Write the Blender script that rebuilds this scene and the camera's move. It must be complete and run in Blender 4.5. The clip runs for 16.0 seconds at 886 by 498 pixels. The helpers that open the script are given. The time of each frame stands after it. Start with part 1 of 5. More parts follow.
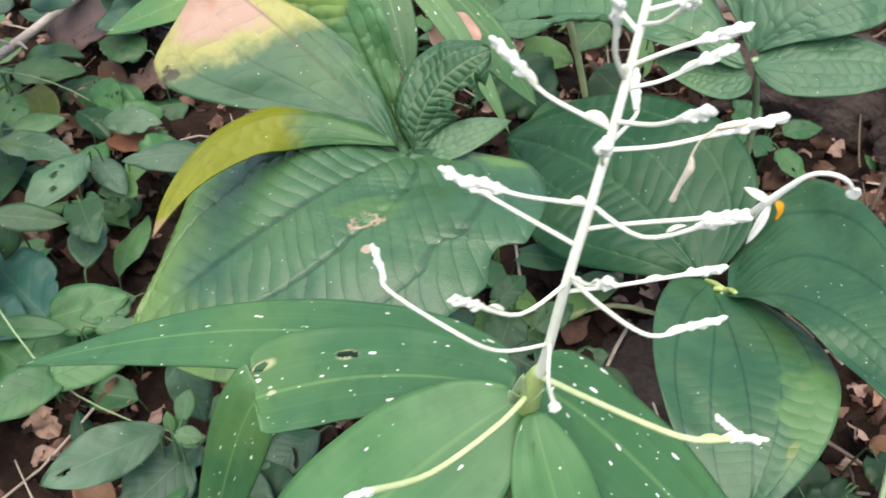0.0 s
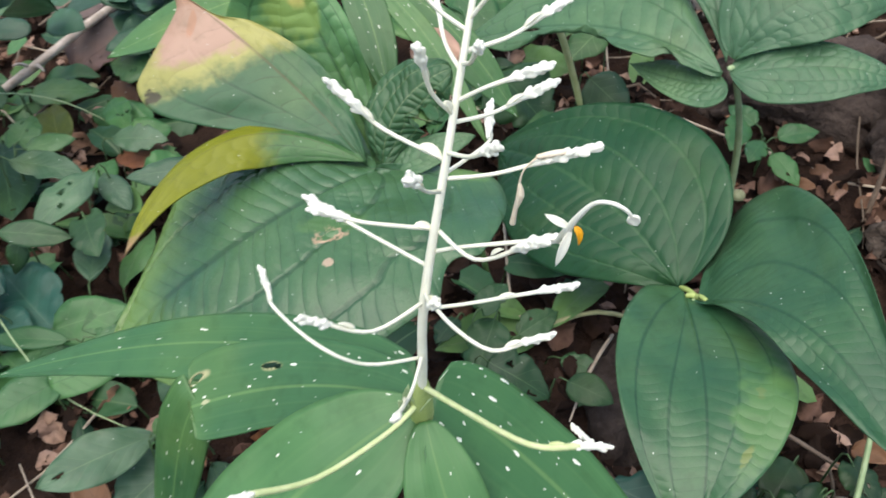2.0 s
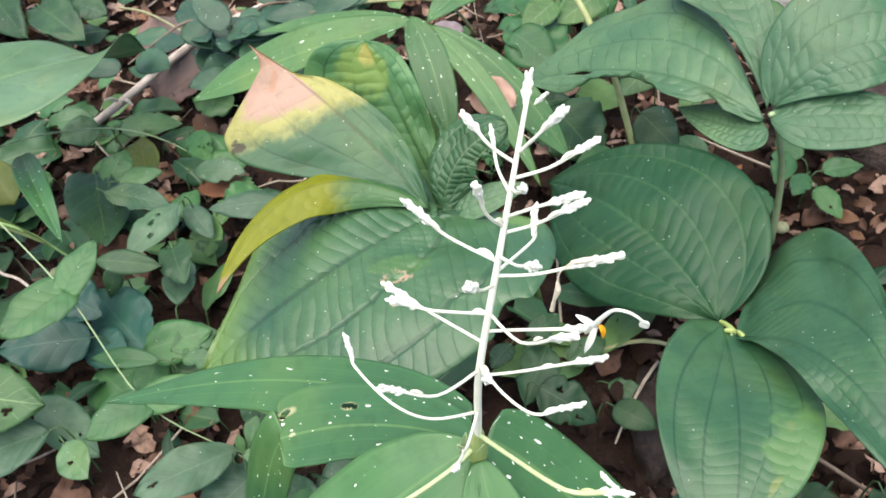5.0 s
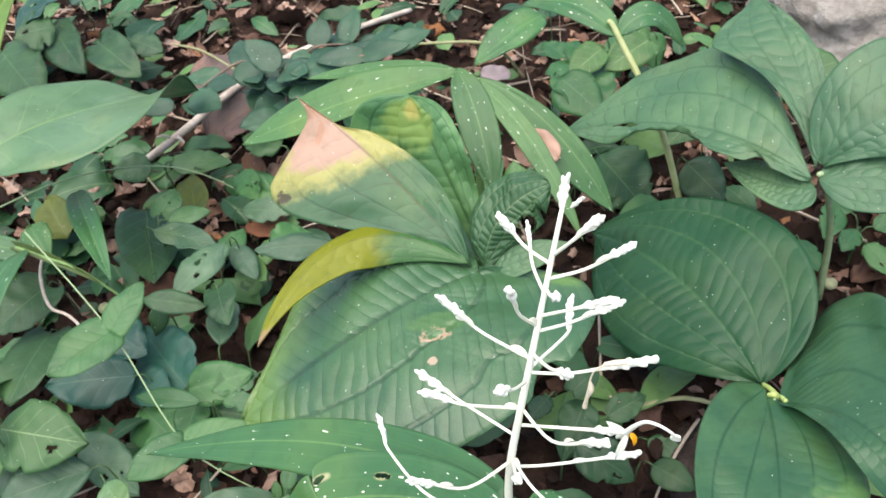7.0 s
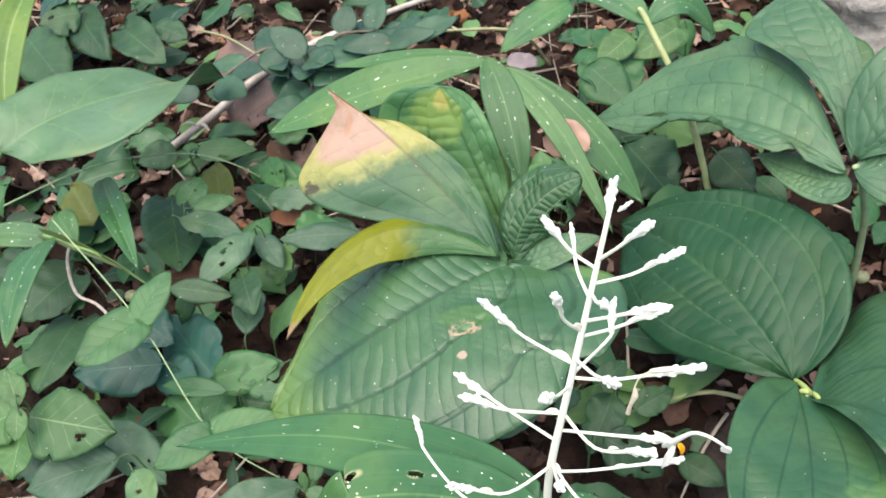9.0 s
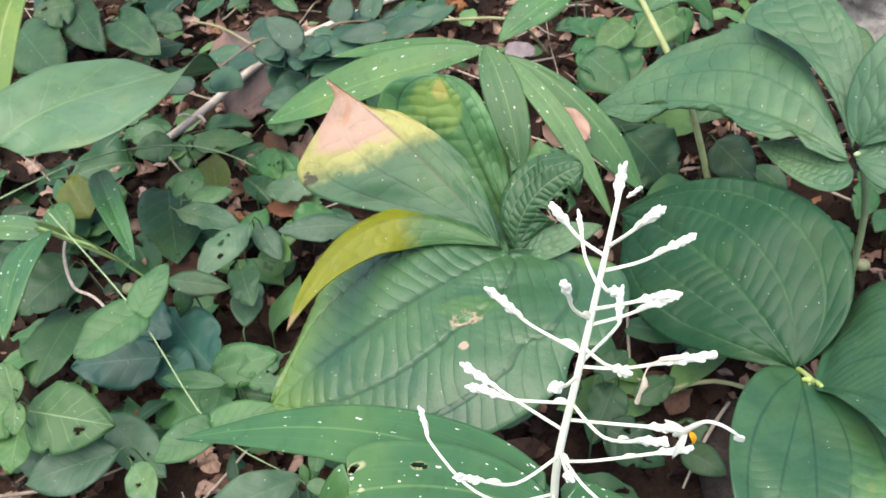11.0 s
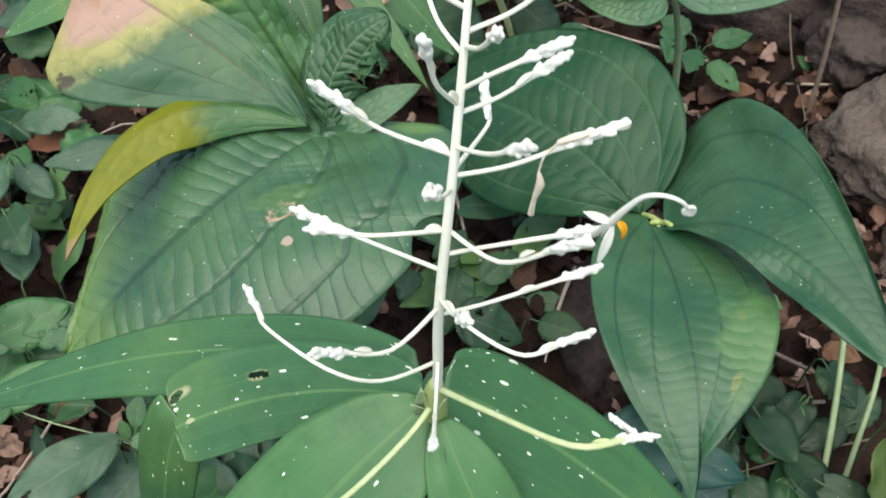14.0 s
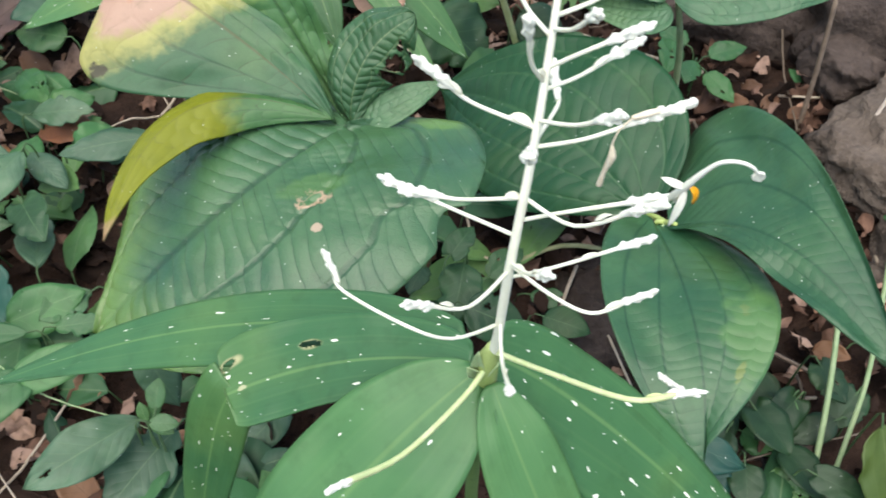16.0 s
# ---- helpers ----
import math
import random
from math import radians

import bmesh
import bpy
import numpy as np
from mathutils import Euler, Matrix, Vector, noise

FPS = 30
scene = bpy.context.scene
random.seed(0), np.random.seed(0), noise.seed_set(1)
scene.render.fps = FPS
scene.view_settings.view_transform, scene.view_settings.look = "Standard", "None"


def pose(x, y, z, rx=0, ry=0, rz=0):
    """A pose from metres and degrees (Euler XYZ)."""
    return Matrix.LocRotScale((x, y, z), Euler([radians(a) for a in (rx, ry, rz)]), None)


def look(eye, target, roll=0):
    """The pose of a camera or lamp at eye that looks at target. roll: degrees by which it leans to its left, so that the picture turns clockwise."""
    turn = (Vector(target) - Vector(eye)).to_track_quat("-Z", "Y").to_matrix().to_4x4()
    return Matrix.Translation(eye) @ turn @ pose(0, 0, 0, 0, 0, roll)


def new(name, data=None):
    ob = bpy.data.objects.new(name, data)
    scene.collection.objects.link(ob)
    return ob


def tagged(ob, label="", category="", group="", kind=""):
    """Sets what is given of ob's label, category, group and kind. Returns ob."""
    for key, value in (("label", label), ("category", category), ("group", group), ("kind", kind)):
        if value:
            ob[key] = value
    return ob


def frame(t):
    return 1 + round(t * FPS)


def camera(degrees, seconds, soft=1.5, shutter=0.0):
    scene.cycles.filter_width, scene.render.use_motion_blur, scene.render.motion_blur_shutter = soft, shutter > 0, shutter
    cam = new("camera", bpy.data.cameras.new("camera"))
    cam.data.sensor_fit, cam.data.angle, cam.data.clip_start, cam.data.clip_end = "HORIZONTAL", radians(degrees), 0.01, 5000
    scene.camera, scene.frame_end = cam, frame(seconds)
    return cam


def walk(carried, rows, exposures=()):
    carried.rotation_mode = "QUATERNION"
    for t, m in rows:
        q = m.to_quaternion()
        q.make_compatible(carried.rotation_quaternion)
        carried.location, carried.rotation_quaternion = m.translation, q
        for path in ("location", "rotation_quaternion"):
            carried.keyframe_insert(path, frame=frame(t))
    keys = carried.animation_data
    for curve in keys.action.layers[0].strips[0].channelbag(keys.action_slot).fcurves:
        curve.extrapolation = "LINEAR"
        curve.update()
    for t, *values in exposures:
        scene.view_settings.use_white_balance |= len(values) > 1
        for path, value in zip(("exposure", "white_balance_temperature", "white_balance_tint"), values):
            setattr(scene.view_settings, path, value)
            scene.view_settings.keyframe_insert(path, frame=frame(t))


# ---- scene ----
cam = camera(52.2, 16.0, shutter=0.4)
cam.data.dof.use_dof, cam.data.dof.focus_distance, cam.data.dof.aperture_fstop = True, 0.22, 72.0
PATH = [
    (0, (0.01122, 0.00778, 0.42562), (-0.02087, 0.69288, -0.30212), 1.60),
    (0.5, (0.03030, 0.02618, 0.42353), (-0.00181, 0.69850, -0.31604), -1.03),
    (1, (0.04047, 0.02798, 0.42240), (0.01169, 0.70258, -0.31522), -1.13),
    (1.5, (0.04705, 0.02495, 0.42351), (0.00410, 0.70762, -0.30596), -1.63),
    (2, (0.05291, 0.00423, 0.43846), (-0.03696, 0.68725, -0.28639), -2.62),
    (2.5, (0.05698, -0.02717, 0.45956), (-0.06971, 0.67554, -0.24055), -2.65),
    (3, (0.06588, -0.03071, 0.48105), (-0.07454, 0.67770, -0.21065), -3.43),
    (3.5, (0.06423, -0.03116, 0.48795), (-0.09066, 0.66516, -0.21287), -4.41),
    (6, (0.05531, 0.00063, 0.48426), (-0.10087, 0.67296, -0.23933), -7.01),
    (6.5, (0.05897, -0.00036, 0.49595), (-0.13900, 0.68100, -0.20871), -7.31),
    (7, (0.05887, 0.00200, 0.49939), (-0.14519, 0.68481, -0.20214), -7.25),
    (7.5, (0.05386, 0.00255, 0.49675), (-0.14888, 0.68122, -0.20916), -7.17),
    (8, (0.05104, 0.00478, 0.49829), (-0.15887, 0.67558, -0.21302), -7.75),
    (8.5, (0.05189, 0.00617, 0.50062), (-0.17090, 0.67310, -0.21041), -8.14),
    (11, (0.04877, 0.00796, 0.49750), (-0.16824, 0.66840, -0.22133), -8.34),
    (11.5, (0.04691, 0.01050, 0.49755), (-0.17044, 0.67296, -0.21933), -8.22),
    (12, (0.04377, 0.01996, 0.48801), (-0.14057, 0.67223, -0.24722), -8.32),
    (12.5, (0.03703, 0.02872, 0.47119), (-0.08962, 0.67109, -0.28467), -7.88),
    (13, (0.03385, 0.03803, 0.44641), (-0.02706, 0.66799, -0.32783), -6.74),
    (13.5, (0.03247, 0.03819, 0.43538), (0.00834, 0.66313, -0.34491), -5.82),
    (14, (0.03438, 0.02802, 0.43503), (0.02571, 0.65099, -0.34716), -4.61),
    (14.5, (0.03331, 0.01935, 0.43912), (0.03630, 0.64178, -0.34356), -3.14),
    (15, (0.02635, 0.01393, 0.43381), (0.04675, 0.64260, -0.34360), -1.28),
    (15.5, (0.02376, 0.01285, 0.43514), (0.06351, 0.64648, -0.33747), 0.12),
    (16, (0.01246, 0.01094, 0.44285), (0.03404, 0.64249, -0.33218), -1.24),
]
walk(cam, [(t, look(eye, target, roll)) for t, eye, target, roll in PATH], [(0, 1.10, 6800, 13), (0.8, 0.78, 6800, 13), (1.5, 0.67, 6700, 9), (2.0, 0.86, 6750, 11.5), (3.5, 1.19, 6850, 12.5), (12, 1.17, 6850, 12.5), (13.2, 0.78, 6750, 11), (14.2, 0.80, 6700, 9), (15.2, 0.86, 6700, 9), (16, 1.0, 6700, 9)])

# ---- daylight under an open canopy ----
world = bpy.data.worlds.new("sky")
scene.world = world
world.use_nodes = True
wt = world.node_tree
sky = wt.nodes.new("ShaderNodeTexSky")
sky.sky_type = "NISHITA"
sky.sun_disc = False
sky.sun_elevation, sky.sun_rotation = radians(76), radians(207)
wt.links.new(sky.outputs[0], wt.nodes["Background"].inputs[0])
wt.nodes["Background"].inputs[1].default_value = 0.15
sun_data = bpy.data.lights.new("sun", "SUN")
sun_data.energy, sun_data.angle, sun_data.color = 3.0, radians(80), (1.0, 0.95, 0.84)
sun = new("sun", sun_data)
sun.matrix_world = look((-0.20, -0.40, 1.8), (0, 0, 0))


# ---- materials ----
class Graph:
    """A short way to write node materials."""

    def __init__(self, name, rough=0.5, translucent=0.0, spec=0.45):
        self.mat = bpy.data.materials.new(name)
        self.mat.use_nodes = True
        self.t = self.mat.node_tree
        self.bsdf = self.t.nodes["Principled BSDF"]
        self.bsdf.inputs["Roughness"].default_value = rough
        self.bsdf.inputs["Specular IOR Level"].default_value = spec
        self.thin = None
        if translucent:
            self.thin = self.t.nodes.new("ShaderNodeBsdfTranslucent")
            mix = self.t.nodes.new("ShaderNodeMixShader")
            mix.inputs[0].default_value = translucent
            self.t.links.new(self.bsdf.outputs[0], mix.inputs[1])
            self.t.links.new(self.thin.outputs[0], mix.inputs[2])
            self.t.links.new(mix.outputs[0], self.t.nodes["Material Output"].inputs[0])

    def node(self, kind, *ins, **props):
        n = self.t.nodes.new("ShaderNode" + kind)
        for k, v in props.items():
            setattr(n, k, v)
        for i, v in enumerate(ins):
            self.put(n.inputs[i], v)
        return n

    def put(self, socket, v):
        if v is None:
            return
        if isinstance(v, bpy.types.NodeSocket):
            self.t.links.new(v, socket)
        else:
            socket.default_value = v

    def math(self, op, a, b=0.0, c=0.0, clamp=False):
        return self.node("Math", a, b, c, operation=op, use_clamp=clamp).outputs[0]

    def uv(self):
        s = self.node("SeparateXYZ", self.node("TexCoord").outputs["UV"])
        return s.outputs[0], s.outputs[1]

    def obj(self):
        return self.node("TexCoord").outputs["Object"]

    def noise(self, vec, scale, detail=3.0, rough=0.55):
        n = self.t.nodes.new("ShaderNodeTexNoise")
        self.put(n.inputs["Vector"], vec)
        n.inputs["Scale"].default_value, n.inputs["Detail"].default_value, n.inputs["Roughness"].default_value = scale, detail, rough
        return n.outputs[0]

    def step(self, v, lo, hi):
        n = self.node("MapRange", v, lo, hi, 0.0, 1.0)
        n.interpolation_type = "SMOOTHSTEP"
        return n.outputs[0]

    def mix(self, f, a, b):
        n = self.t.nodes.new("ShaderNodeMix")
        n.data_type = "RGBA"
        self.put(n.inputs[0], f)
        for s, v in ((n.inputs[6], a), (n.inputs[7], b)):
            self.put(s, v if isinstance(v, bpy.types.NodeSocket) else (*v, 1.0))
        return n.outputs[2]

    def done(self, col, height=None, strength=0.3, distance=0.001, rough=None):
        self.put(self.bsdf.inputs["Base Color"], col)
        if self.thin:
            self.put(self.thin.inputs[0], col)
        if rough is not None:
            self.put(self.bsdf.inputs["Roughness"], rough)
        if height is not None:
            b = self.node("Bump")
            b.inputs["Strength"].default_value, b.inputs["Distance"].default_value = strength, distance
            self.put(b.inputs["Height"], height)
            self.t.links.new(b.outputs[0], self.bsdf.inputs["Normal"])
            if self.thin:
                self.t.links.new(b.outputs[0], self.thin.inputs["Normal"])
        return self.mat


NERVES = (0.40, 0.76)  # where the two curved side nerves of a broad leaf run, from midrib to margin


def leaf_material(name, light, dark, vein, style, count, rough=0.42, spots=0.0, spec=0.44, bump=0.5, dusty=0.0, translucent=0.22, patches=(), blotches=(), vein_mix=0.55, arc=0.9, rung_mix=0.45):
    """Leaf blade: v runs along the midrib, u across it with the midrib at 0.5. style: how the side veins run."""
    g = Graph(name, rough, translucent, spec)
    u, v = g.uv()
    obj = g.obj()
    side = g.math("ABSOLUTE", g.math("SUBTRACT", u, 0.5))
    side = g.math("MULTIPLY", side, 2.0)
    big = g.noise(obj, 28.0, 3)
    fine = g.noise(obj, 420.0, 4)
    rnd = g.node("ObjectInfo").outputs["Random"]
    tone = g.math("ADD", g.math("MULTIPLY", big, 0.9), g.math("SUBTRACT", g.math("MULTIPLY", rnd, 0.45), 0.22))
    col = g.mix(g.step(tone, 0.25, 0.75), dark, light)
    wob = g.math("MULTIPLY", g.math("SUBTRACT", big, 0.5), 0.10)
    pale = tuple(min(1.0, c * k) for c, k in zip(light, (2.1, 1.45, 1.15)))
    col = g.mix(g.math("MULTIPLY", g.step(g.noise(obj, 17.0, 2), 0.52, 0.78), 0.25 if style == "palmate" else 0.5), col, pale)
    if style == "palmate":
        # nerves curve from the stalk to the tip, with cross veins between them
        rung = g.node("SeparateXYZ", g.node("UVMap", uv_map="rung").outputs[0])
        near = [g.math("ABSOLUTE", g.math("SUBTRACT", side, a)) for a in NERVES]
        arcs = g.step(g.math("MINIMUM", *near), 0.024, 0.006)
        wave = g.math("ABSOLUTE", g.math("COSINE", g.math("MULTIPLY", rung.outputs[0], 3.14159)))
        lines = g.math("MULTIPLY", g.step(wave, 0.16, 0.03), g.step(g.noise(obj, 70.0, 2), 0.32, 0.70))
        lines = g.math("MULTIPLY", lines, g.step(side, 1.0, 0.85))
        net = g.node("TexVoronoi", obj, feature="DISTANCE_TO_EDGE")
        net.inputs["Scale"].default_value = 330.0
        mesh = g.step(net.outputs["Distance"], 0.10, 0.0)
        pillow = g.math("POWER", wave, 0.55)
        quilt = g.math("MULTIPLY", pillow, g.math("MULTIPLY_ADD", g.step(g.noise(obj, 30.0, 2), 0.25, 0.7), 0.8, 0.4))
        col = g.mix(g.math("MULTIPLY", lines, rung_mix), col, DARK_VEIN)
        col = g.mix(g.math("MULTIPLY", mesh, 0.10), col, DARK_VEIN)
        vein_f = g.math("MULTIPLY", arcs, arc)
        height = g.math("SUBTRACT", g.math("SUBTRACT", quilt, g.math("MULTIPLY", arcs, 0.8)), g.math("MULTIPLY", mesh, 0.10))
    elif style == "pinnate":
        bow = g.math("MULTIPLY", g.math("POWER", side, 0.75), 0.26)
        ph = g.math("ABSOLUTE", g.math("COSINE", g.math("MULTIPLY", g.math("SUBTRACT", g.math("ADD", v, wob), bow), count * 3.1416)))
        lines = g.math("MULTIPLY", g.step(ph, 0.16, 0.02), g.step(side, 1.0, 0.6))
        vein_f = g.math("MULTIPLY", lines, 0.55)
        height = g.math("SUBTRACT", g.math("MULTIPLY", g.math("POWER", ph, 0.6), 0.8), g.math("MULTIPLY", big, -1.2))
    else:
        ph = g.math("SINE", g.math("MULTIPLY", g.math("ADD", u, g.math("MULTIPLY", wob, 0.2)), count * 6.283))
        pleat = g.math("SINE", g.math("MULTIPLY", g.math("ADD", u, g.math("MULTIPLY", wob, 0.5)), 4.5 * 6.283))
        vein_f = g.math("MULTIPLY", g.step(g.math("ADD", ph, pleat), 0.3, 1.9), 0.16)
        height = g.math("ADD", g.math("MULTIPLY", ph, 0.5), g.math("MULTIPLY", pleat, 2.5))
    rib = g.step(side, 0.055, 0.012) if style == "parallel" else g.step(side, 0.030, 0.010)
    vein_f = g.math("MAXIMUM", vein_f, rib)
    col = g.mix(g.math("MULTIPLY", vein_f, vein_mix), col, vein)
    # yellowing and dead tissue
    edge = g.math("ADD", g.math("MULTIPLY", g.math("SUBTRACT", g.noise(obj, 40.0, 4), 0.5), 0.24), g.math("MULTIPLY", g.math("SUBTRACT", g.noise(obj, 210.0, 4), 0.5), 0.09))
    for lo, hi, left, right, c in patches:
        off = g.math("SUBTRACT", u, 0.5)
        f = g.math("ADD", g.math("ADD", v, edge), g.math("MULTIPLY", g.math("MINIMUM", off, 0.0), left))
        f = g.math("ADD", f, g.math("MULTIPLY", g.math("MAXIMUM", off, 0.0), right))
        col = g.mix(g.step(f, lo - 0.01, hi + 0.02), col, c)
    if style == "palmate" and len(patches) > 1:
        col = g.mix(g.math("MULTIPLY", lines, rung_mix * 0.55), col, (0.06, 0.055, 0.015))
        col = g.mix(g.math("MULTIPLY", rib, 0.5), col, (0.10, 0.09, 0.03))
    for bu, bv, r, c in blotches:
        dist = g.math("SQRT", g.math("ADD", g.math("POWER", g.math("SUBTRACT", u, bu), 2.0), g.math("POWER", g.math("SUBTRACT", v, bv), 2.0)))
        dist = g.math("ADD", dist, g.math("MULTIPLY", g.math("SUBTRACT", g.noise(obj, 240.0 if r < 0.05 else 60.0, 3), 0.5), r * (2.6 if r < 0.05 else 1.5)))
        col = g.mix(g.step(dist, r, r * 0.55), col, c)
    # mottled tissue
    for scale, lo, hi, f in ((34.0, 0.50, 0.72, 0.30), (150.0, 0.50, 0.74, 0.30)):
        worn = g.t.nodes.new("ShaderNodeMix")
        worn.data_type, worn.blend_type = "RGBA", "MULTIPLY"
        g.put(worn.inputs[0], g.math("MULTIPLY", g.step(g.noise(obj, scale, 5), lo, hi), f))
        g.put(worn.inputs[6], col)
        worn.inputs[7].default_value = (0.45, 0.50, 0.42, 1.0)
        col = worn.outputs[2]
    # small pale specks and dust
    vor = g.node("TexVoronoi", obj)
    vor.inputs["Scale"].default_value = 300.0
    keep = g.math("LESS_THAN", g.node("SeparateColor", vor.outputs["Color"]).outputs[0], 0.15)
    speck = g.math("MULTIPLY", g.step(vor.outputs["Distance"], 0.115, 0.06), keep)
    col = g.mix(g.math("MULTIPLY", speck, 0.85), col, (0.66, 0.72, 0.64))
    if spots:
        warp = g.node("VectorMath", g.node("Mapping", g.node("TexCoord").outputs["UV"], None, None, (19.0, 24.0, 1.0)).outputs[0], g.node("TexNoise", g.node("Mapping", obj, None, None, (45.0, 45.0, 45.0)).outputs[0]).outputs["Color"], operation="ADD")
        vor2 = g.node("TexVoronoi", warp.outputs[0])
        vor2.inputs["Scale"].default_value = 1.0
        pick = g.node("SeparateColor", vor2.outputs["Color"])
        keep2 = g.math("LESS_THAN", pick.outputs[0], spots)
        size = g.math("MULTIPLY_ADD", g.math("POWER", pick.outputs[1], 2.0), 0.22, 0.11)
        d2 = g.math("SUBTRACT", g.math("ADD", vor2.outputs["Distance"], g.math("MULTIPLY", g.math("SUBTRACT", fine, 0.5), 0.05)), size)
        col = g.mix(g.math("MULTIPLY", g.step(d2, 0.03, -0.01), keep2), col, (0.80, 0.84, 0.72))
    if dusty:
        col = g.mix(g.math("MULTIPLY", g.step(g.noise(obj, 60.0, 4), 0.35, 0.8), dusty), col, (0.42, 0.47, 0.40))
    h = g.math("ADD", height, g.math("MULTIPLY", fine, 0.35))
    rr = g.math("MULTIPLY_ADD", g.noise(obj, 90.0, 3), 0.22, rough - 0.10)
    return g.done(col, h, bump, 0.0012, rr)


def plain_material(name, a, b, scale, rough=0.6, bump=0.3, translucent=0.0, island=0.0, distance=0.0006):
    g = Graph(name, rough, translucent, 0.4 if rough < 0.75 else 0.12)
    obj = g.obj()
    n1, n2 = g.noise(obj, scale, 4), g.noise(obj, scale * 9.0, 4)
    f = g.math("ADD", g.math("MULTIPLY", n1, 0.7), g.math("MULTIPLY", n2, 0.3))
    if island:
        r = g.node("NewGeometry").outputs["Random Per Island"]
        f = g.math("ADD", f, g.math("MULTIPLY", g.math("SUBTRACT", r, 0.5), island))
    return g.done(g.mix(g.step(f, 0.25, 0.75), a, b), n2, bump, distance)


def litter_material(name):
    """Dead leaves: each its own brown, from grey straw to dark chocolate."""
    g = Graph(name, 0.8, 0.05, 0.12)
    obj = g.obj()
    r = g.node("NewGeometry").outputs["Random Per Island"]
    ramp = g.node("ValToRGB", r)
    cols = [(0.0, (0.010, 0.006, 0.0045)), (0.42, (0.026, 0.015, 0.011)), (0.62, (0.075, 0.041, 0.029)), (0.77, (0.19, 0.110, 0.080)), (0.92, (0.40, 0.275, 0.215)), (1.0, (0.27, 0.12, 0.05))]
    for i, (p, c) in enumerate(cols):
        e = ramp.color_ramp.elements[i] if i < 2 else ramp.color_ramp.elements.new(p)
        e.position, e.color = p, (*c, 1.0)
    n = g.noise(obj, 160.0, 5)
    col = g.mix(g.math("MULTIPLY", g.step(n, 0.4, 0.75), 0.55), ramp.outputs[0], (0.03, 0.018, 0.012))
    return g.done(col, g.noise(obj, 600.0, 4), 0.5, 0.0008)


def herb_stuff_material(name):
    g = Graph(name, 0.5, 0.2)
    r = g.math("FRACT", g.math("ADD", g.node("NewGeometry").outputs["Random Per Island"], g.math("MULTIPLY", g.node("ObjectInfo").outputs["Random"], 7.31)))
    ramp = g.node("ValToRGB", r)
    cols = [(0.0, (0.013, 0.050, 0.020)), (0.4, (0.026, 0.090, 0.034)), (0.75, (0.048, 0.145, 0.050)), (1.0, (0.115, 0.225, 0.065))]
    for i, (p, c) in enumerate(cols):
        e = ramp.color_ramp.elements[i] if i < 2 else ramp.color_ramp.elements.new(p)
        e.position, e.color = p, (*c, 1.0)
    u, v = g.uv()
    side = g.math("MULTIPLY", g.math("ABSOLUTE", g.math("SUBTRACT", u, 0.5)), 2.0)
    ph = g.math("SINE", g.math("MULTIPLY", g.math("SUBTRACT", v, g.math("MULTIPLY", side, 0.22)), 38.0))
    col = g.mix(g.math("MULTIPLY", g.step(side, 0.08, 0.02), 0.5), ramp.outputs[0], (0.14, 0.22, 0.10))
    n = g.noise(g.obj(), 120.0, 4)
    col = g.mix(g.math("MULTIPLY", g.step(n, 0.5, 0.8), 0.4), col, (0.02, 0.05, 0.02))
    return g.done(col, ph, 0.08, 0.0008)


PALE_VEIN, DARK_VEIN = (0.15, 0.26, 0.11), (0.012, 0.045, 0.020)
M_BROAD = leaf_material("broad_leaf_green", (0.036, 0.106, 0.039), (0.015, 0.066, 0.027), (0.075, 0.165, 0.066), "palmate", 14, 0.40, bump=0.26, vein_mix=0.26, spec=0.30, rung_mix=0.7)
M_BROAD_LOW = leaf_material("broad_leaf_green_paling", (0.055, 0.140, 0.056), (0.023, 0.086, 0.038), (0.014, 0.06, 0.026), "palmate", 14, 0.36, bump=0.14, vein_mix=0.85, spec=0.5, rung_mix=0.35,
                            blotches=((0.13, 0.45, 0.20, (0.075, 0.170, 0.056)), (0.15, 0.56, 0.035, (0.13, 0.18, 0.05)), (0.19, 0.38, 0.025, (0.10, 0.17, 0.055))))
M_BROAD_SIDE = leaf_material("broad_leaf_green_side", (0.050, 0.128, 0.053), (0.021, 0.078, 0.036), (0.014, 0.06, 0.026), "palmate", 15, 0.38, bump=0.16, vein_mix=0.75, spec=0.42)
M_BROAD_MAIN = leaf_material("broad_leaf_scarred", (0.057, 0.137, 0.057), (0.022, 0.082, 0.040), DARK_VEIN, "palmate", 19, 0.33, bump=0.42, vein_mix=0.6, arc=0.8, spec=0.6, rung_mix=0.75,
                             patches=((0.74, 1.0, -0.15, 0.6, (0.105, 0.195, 0.045)),),
                             blotches=((0.03, 0.17, 0.07, (0.10, 0.20, 0.05)), (0.34, 0.38, 0.07, (0.065, 0.150, 0.048)), (0.315, 0.44, 0.034, (0.42, 0.29, 0.19)), (0.318, 0.437, 0.023, (0.05, 0.14, 0.045)), (0.24, 0.52, 0.011, (0.40, 0.31, 0.22))))
